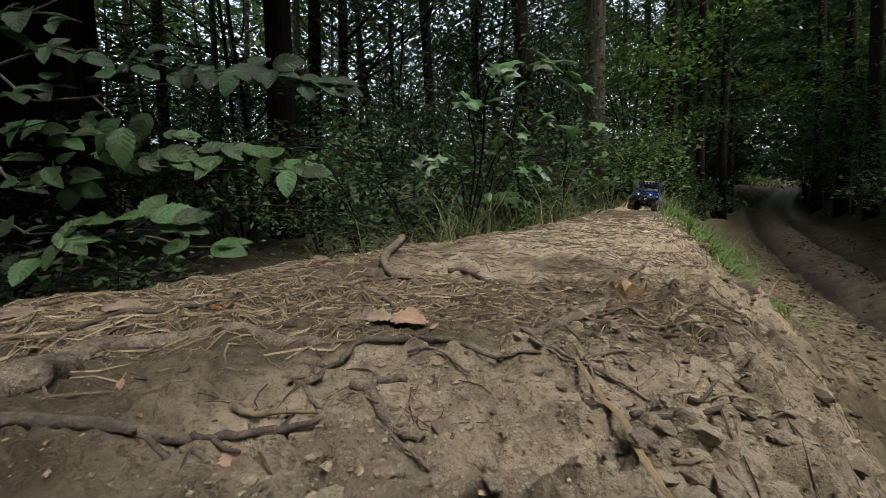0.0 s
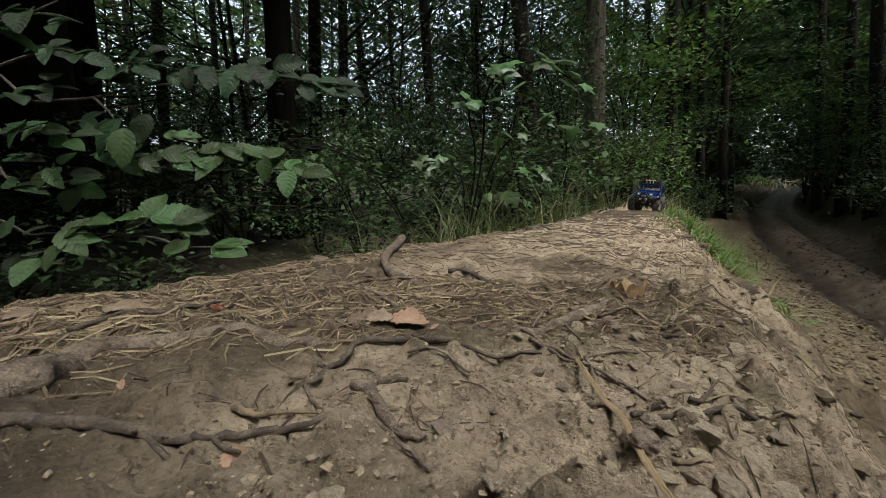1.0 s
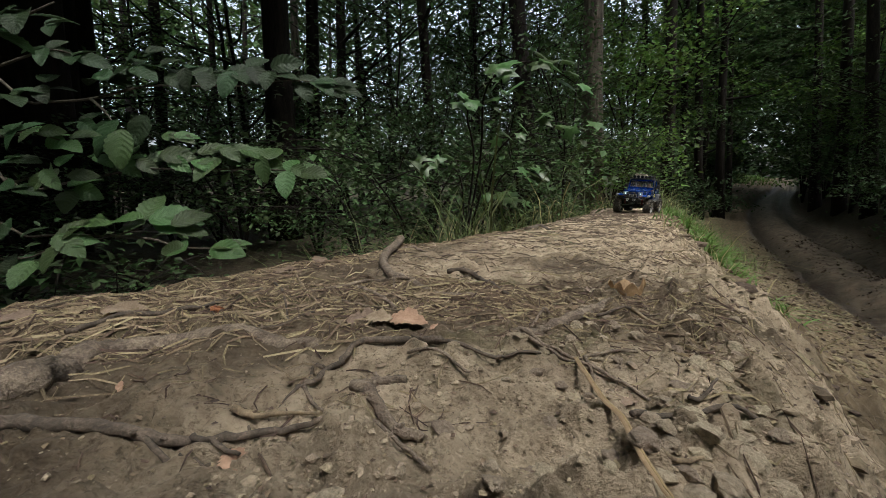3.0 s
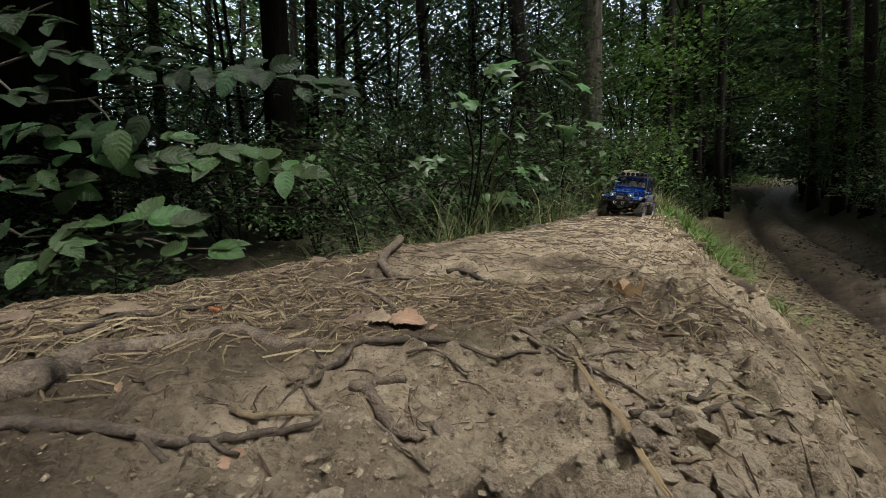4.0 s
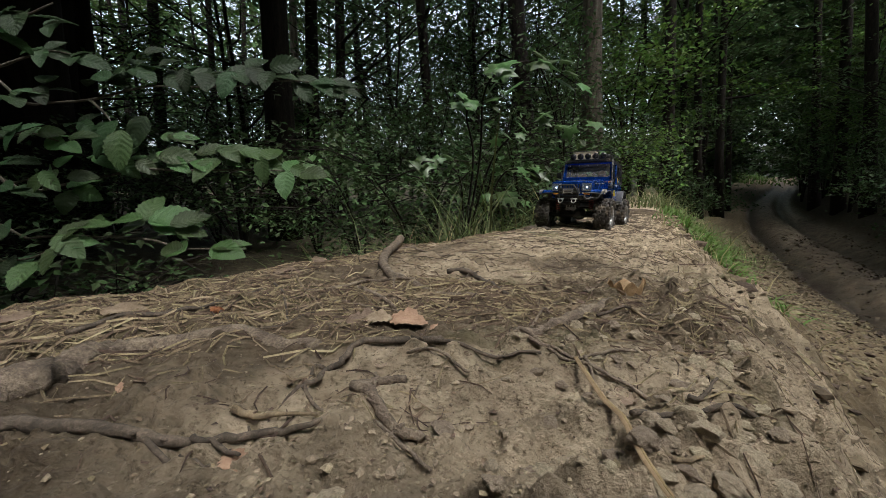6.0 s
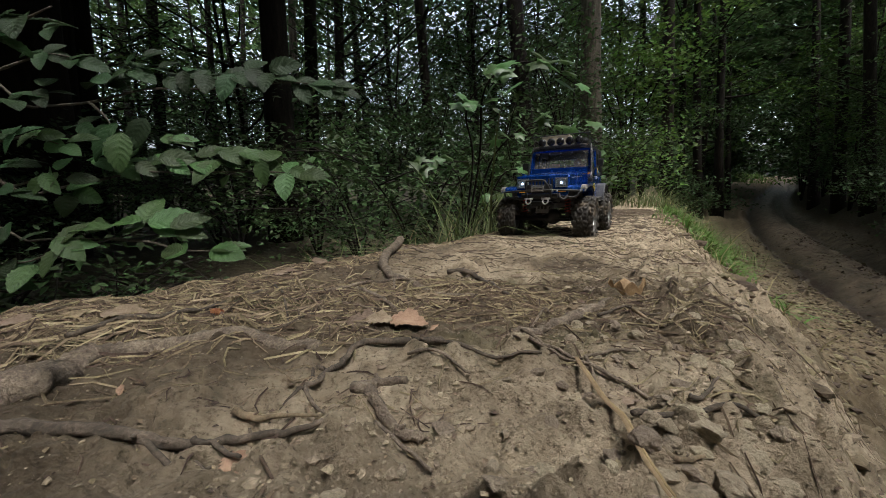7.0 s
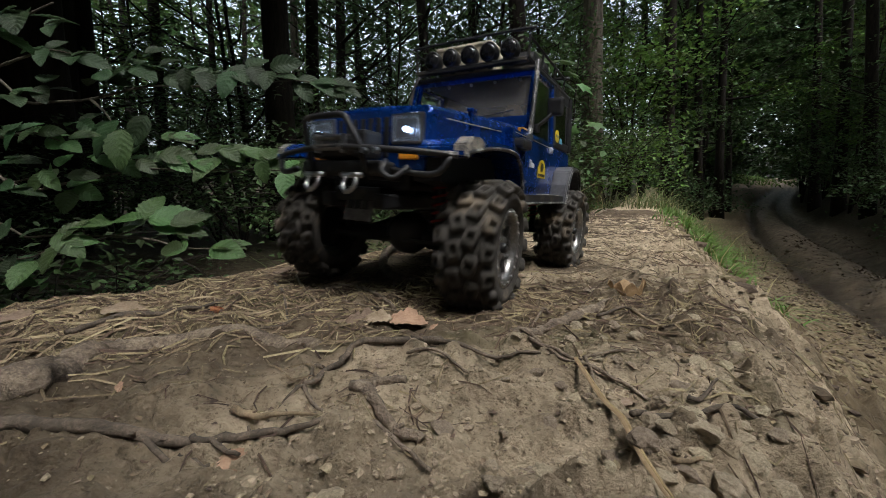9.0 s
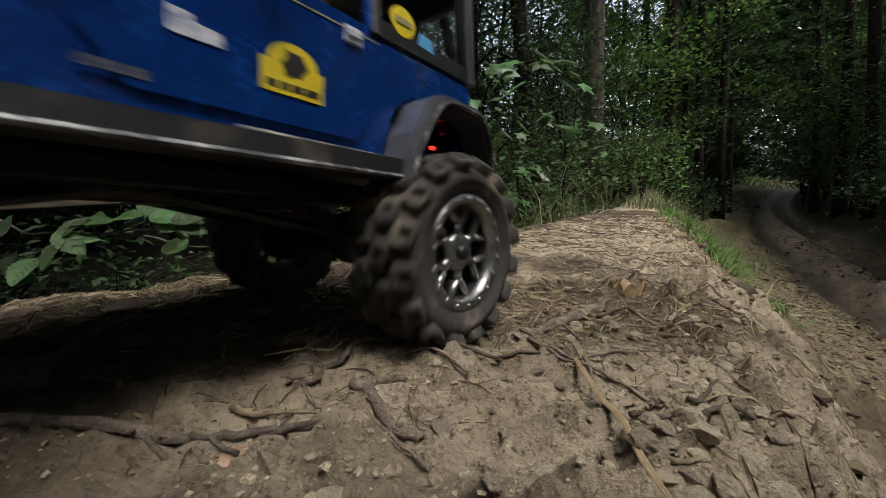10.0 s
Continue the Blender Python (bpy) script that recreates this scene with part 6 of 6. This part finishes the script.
    for x in (-0.022, 0.018):
        part("shackle", join(tube(curve_points([(x - 0.005, -0.172, 0.101), (x - 0.006, -0.175, 0.094), (x, -0.177, 0.089), (x + 0.006, -0.175, 0.094), (x + 0.005, -0.172, 0.101)], 12), 0.0017, 6),
                             tube([(x - 0.010, -0.172, 0.1015), (x + 0.010, -0.172, 0.1015)], 0.0022, 8)), SILVER, bumper, "bare metal shackle", smooth=True)
    for x in (0.034, 0.044):
        part("bumper_bolt", moved(lathe([(0.0001, -0.003), (0.002, -0.003), (0.0024, 0.002), (0.0001, 0.002)], 8, "y"), pose(x, -0.176, 0.118)), SILVER, bumper)
    part("tow_hook", tube(curve_points([(0.048, -0.17, 0.112), (0.052, -0.178, 0.104), (0.06, -0.176, 0.1), (0.066, -0.168, 0.108)], 10), 0.0022, 6), BLACK, bumper, smooth=True)
    plate = part("number_plate", box((0.004, -0.150, 0.076), (0.030, 0.0015, 0.019), 0.0006, turn=Matrix.Rotation(radians(-14), 4, "X")), PLATE_GREY, car, "dark grey number plate")
    for k in range(3):
        part("printed_bar", box((-0.004 + k * 0.008, -0.1515, 0.0795), (0.0055, 0.001, 0.007), turn=Matrix.Rotation(radians(-14), 4, "X")), INK, plate)

    # chassis
    part("chassis_frame", join(*[box((s * 0.028, 0.01, 0.083), (0.011, 0.33, 0.012), 0.002) for s in (1, -1)], box((0, 0.03, 0.082), (0.06, 0.12, 0.022), 0.004), box((0, -0.14, 0.088), (0.05, 0.02, 0.012), 0.003),
                               box((0, -0.09, 0.11), (0.085, 0.09, 0.035), 0.004)), BLACK, car)
    for y in (AXLE_F, AXLE_R):
        part("axle", join(tube([(-0.082, y, HUB_Z), (0.082, y, HUB_Z)], 0.0075, 10), moved(lathe([(0.0001, -0.02), (0.012, -0.017), (0.019, -0.006), (0.019, 0.006), (0.012, 0.017), (0.0001, 0.02)], 16), pose(0.016, y, 0.055)),
                          tube([(-0.06, y - 0.016, 0.05), (0.06, y - 0.016, 0.05)], 0.002, 6)), BLACK, car, smooth=True)
        for s in (1, -1):
            n = 60
            sp = [(s * 0.052 + 0.0068 * math.cos(k * 0.75), y - 0.006 + 0.0068 * math.sin(k * 0.75), 0.064 + 0.048 * k / n) for k in range(n)]
            sh = part("shock", tube([(s * 0.052, y - 0.006, 0.055), (s * 0.052, y - 0.006, 0.125)], 0.0042, 8), BLACK, car, smooth=True)
            part("spring", tube(sp, 0.0011, 4), SPRING, sh, "red coil spring", smooth=True)
            part("link", tube([(s * 0.045, y, 0.052), (s * 0.03, 0.03 if y > 0 else 0.0, 0.074)], 0.0028, 6), BLACK, car)
    part("drive_shaft", join(tube([(0.016, AXLE_F, 0.058), (0.005, 0.02, 0.074)], 0.0035, 8), tube([(0.016, AXLE_R, 0.058), (0.005, 0.04, 0.074)], 0.0035, 8)), SILVER, car)
    part("rear_bumper", box((0, 0.188, 0.098), (0.13, 0.014, 0.012), 0.003), BLACK, car)

    # roof rack, lamps and cargo
    rack = part("roof_rack", tube(curve_points([(-0.071, 0.022, 0.2345), (-0.071, 0.022, 0.260), (-0.067, 0.022, 0.264), (0.067, 0.022, 0.264), (0.071, 0.022, 0.260), (0.071, 0.022, 0.2345)], 24), 0.0015, 6), BLACK, car, "black tube roof rack", smooth=True)
    part("rack_hoop", tube(curve_points([(-0.071, 0.16, 0.2345), (-0.071, 0.16, 0.248), (-0.067, 0.16, 0.252), (0.067, 0.16, 0.252), (0.071, 0.16, 0.248), (0.071, 0.16, 0.2345)], 24), 0.0015, 6), BLACK, rack, smooth=True)
    for s in (1, -1):
        for z in (0.236, 0.256):
            part("rack_rail", tube([(s * 0.071, 0.022, z), (s * 0.071, 0.16, min(z, 0.251))], 0.0015, 6), BLACK, rack)
        for y in (0.068, 0.115):
            part("rack_post", tube([(s * 0.071, y, 0.236), (s * 0.071, y, 0.2545)], 0.0013, 6), BLACK, rack)
        for y in (0.05, 0.14):
            part("rack_foot", box((s * 0.06, y, 0.2335), (0.006, 0.006, 0.008), 0.001), BLACK, rack)
    for y in (0.022, 0.05, 0.078, 0.106, 0.134, 0.16):
        part("rack_bar", tube([(-0.071, y, 0.236), (0.071, y, 0.236)], 0.0014, 6), BLACK, rack)
    part("lamp_rail", box((0, 0.024, 0.2335), (0.14, 0.008, 0.003), 0.001), BLACK, rack)
    for k in range(-2, 3):
        lamp = part("roof_lamp", join(moved(lathe([(0.0001, 0.010), (0.0075, 0.009), (0.0096, 0.003), (0.0103, -0.003), (0.0100, -0.006), (0.0090, -0.0062)], 24, "y"), pose(k * 0.0245, 0.026, 0.2475)),
                                      box((k * 0.0245, 0.028, 0.235), (0.006, 0.006, 0.006), 0.001)), BLACK, rack, "round black roof lamp", smooth=True)
        part("lamp_cover", moved(lathe([(0.0001, -0.0075), (0.005, -0.007), (0.0091, -0.0055), (0.0091, -0.004), (0.0001, -0.004)], 24, "y"), pose(k * 0.0245, 0.026, 0.2475)), LAMP_GLASS, lamp, smooth=True)
    part("cargo_box", join(box((-0.018, 0.058, 0.2525), (0.072, 0.038, 0.030), 0.003), box((-0.018, 0.058, 0.2645), (0.074, 0.040, 0.005), 0.002)), BEIGE, rack, "beige plastic cargo box")
    part("cargo_bag", box((0.045, 0.085, 0.247), (0.04, 0.06, 0.018), 0.007), BLACK, rack, "dark cargo bag")

    # cabin doll, a plain shape
    part("doll", join(moved(lathe([(0.0001, -0.013), (0.008, -0.011), (0.0125, -0.002), (0.0115, 0.007), (0.007, 0.012), (0.0001, 0.0135)], 16), pose(0.036, 0.078, 0.190, 0, 90, 0)),
                      moved(lathe([(0.0001, -0.03), (0.02, -0.026), (0.021, 0.0), (0.012, 0.018), (0.0001, 0.02)], 16), pose(0.036, 0.082, 0.158, 0, 90, 0)),
                      tube(curve_points([(0.054, 0.075, 0.168), (0.068, 0.062, 0.166), (0.074, 0.05, 0.172)], 8), 0.0055, 8)), SKIN, car, "plain tan plastic doll at the wheel", smooth=True)
    part("steering_wheel", tube([(0.036 + 0.014 * math.cos(a), 0.045 + 0.006 * math.sin(a), 0.168 + 0.013 * math.sin(a)) for a in np.linspace(0, 2 * math.pi, 20)], 0.0016, 6), BLACK, car)
    part("headrest", box((-0.035, 0.1, 0.178), (0.03, 0.012, 0.03), 0.005), material("orange_cloth", (0.35, 0.16, 0.05), (0.5, 0.26, 0.1), 60, 0.8), car, "orange seat cushion")
    return car, wheels


car, wheels = build_car()


# ---------------------------------------------------------------- what moves
def motions():
    rows = [
        (0.0, (1.790, 3.330, -0.191, -5.0, 4.5, -38.0)), (1.0, (1.715, 3.170, -0.184, -4.5, 3.5, -40.0)), (2.0, (1.580, 2.980, -0.172, -2.5, 2.0, -41.5)),
        (2.7, (1.420, 2.710, -0.155, -1.5, 3.0, -42.0)), (3.3, (1.280, 2.490, -0.150, 0.0, 4.0, -41.0)), (3.8, (1.130, 2.250, -0.144, 0.5, 4.8, -40.0)),
        (4.5, (0.868, 1.885, -0.132, -3.0, 1.2, -41.0)), (5.0, (0.700, 1.650, -0.115, -3.0, 1.0, -40.5)), (5.7, (0.550, 1.390, -0.099, -3.8, -0.4, -38.0)),
        (6.3, (0.420, 1.180, -0.085, -2.2, -1.0, -33.6)), (7.0, (0.315, 1.014, -0.070, -0.6, -1.6, -31.4)), (7.5, (0.211, 0.812, -0.062, -2.4, -0.6, -30.6)),
        (8.0, (0.147, 0.693, -0.050, -2.9, -1.2, -30.2)), (8.5, (0.082, 0.567, -0.038, -4.6, 1.4, -31.2)), (9.0, (0.006, 0.427, -0.031, -3.3, 1.7, -32.4)),
        (9.2, (-0.024, 0.371, -0.027, -4.0, 1.9, -34.2)), (9.4, (-0.052, 0.338, -0.018, -2.6, 1.8, -37.2)), (9.7, (-0.110, 0.262, -0.014, -3.4, 1.4, -41.5)),
        (10.0, (-0.163, 0.155, -0.004, -6.3, -2.6, -39.6)),
    ]
    walk(car, [(t, pose(*p)) for t, p in rows])
    ts = np.array([t for t, _ in rows])
    xy = np.array([p[:2] for _, p in rows])
    gone = np.concatenate([[0], np.cumsum(np.hypot(*np.diff(xy, axis=0).T))])
    for wheel, side, y in wheels:
        turns = []
        for k in range(101):
            a = math.degrees(float(np.interp(k / 10, ts, gone)) / TYRE_R) + (17 if side > 0 else 40) + y * 100
            steer = 7.0 * float(smooth01((k / 10 - 6.5) / 1.5)) if y < 0 else 0.0
            turns.append((k / 10, pose(side * TRACK, y, HUB_Z, a * side, 0, steer + (0 if side > 0 else 180))))
        walk(wheel, turns)


motions()
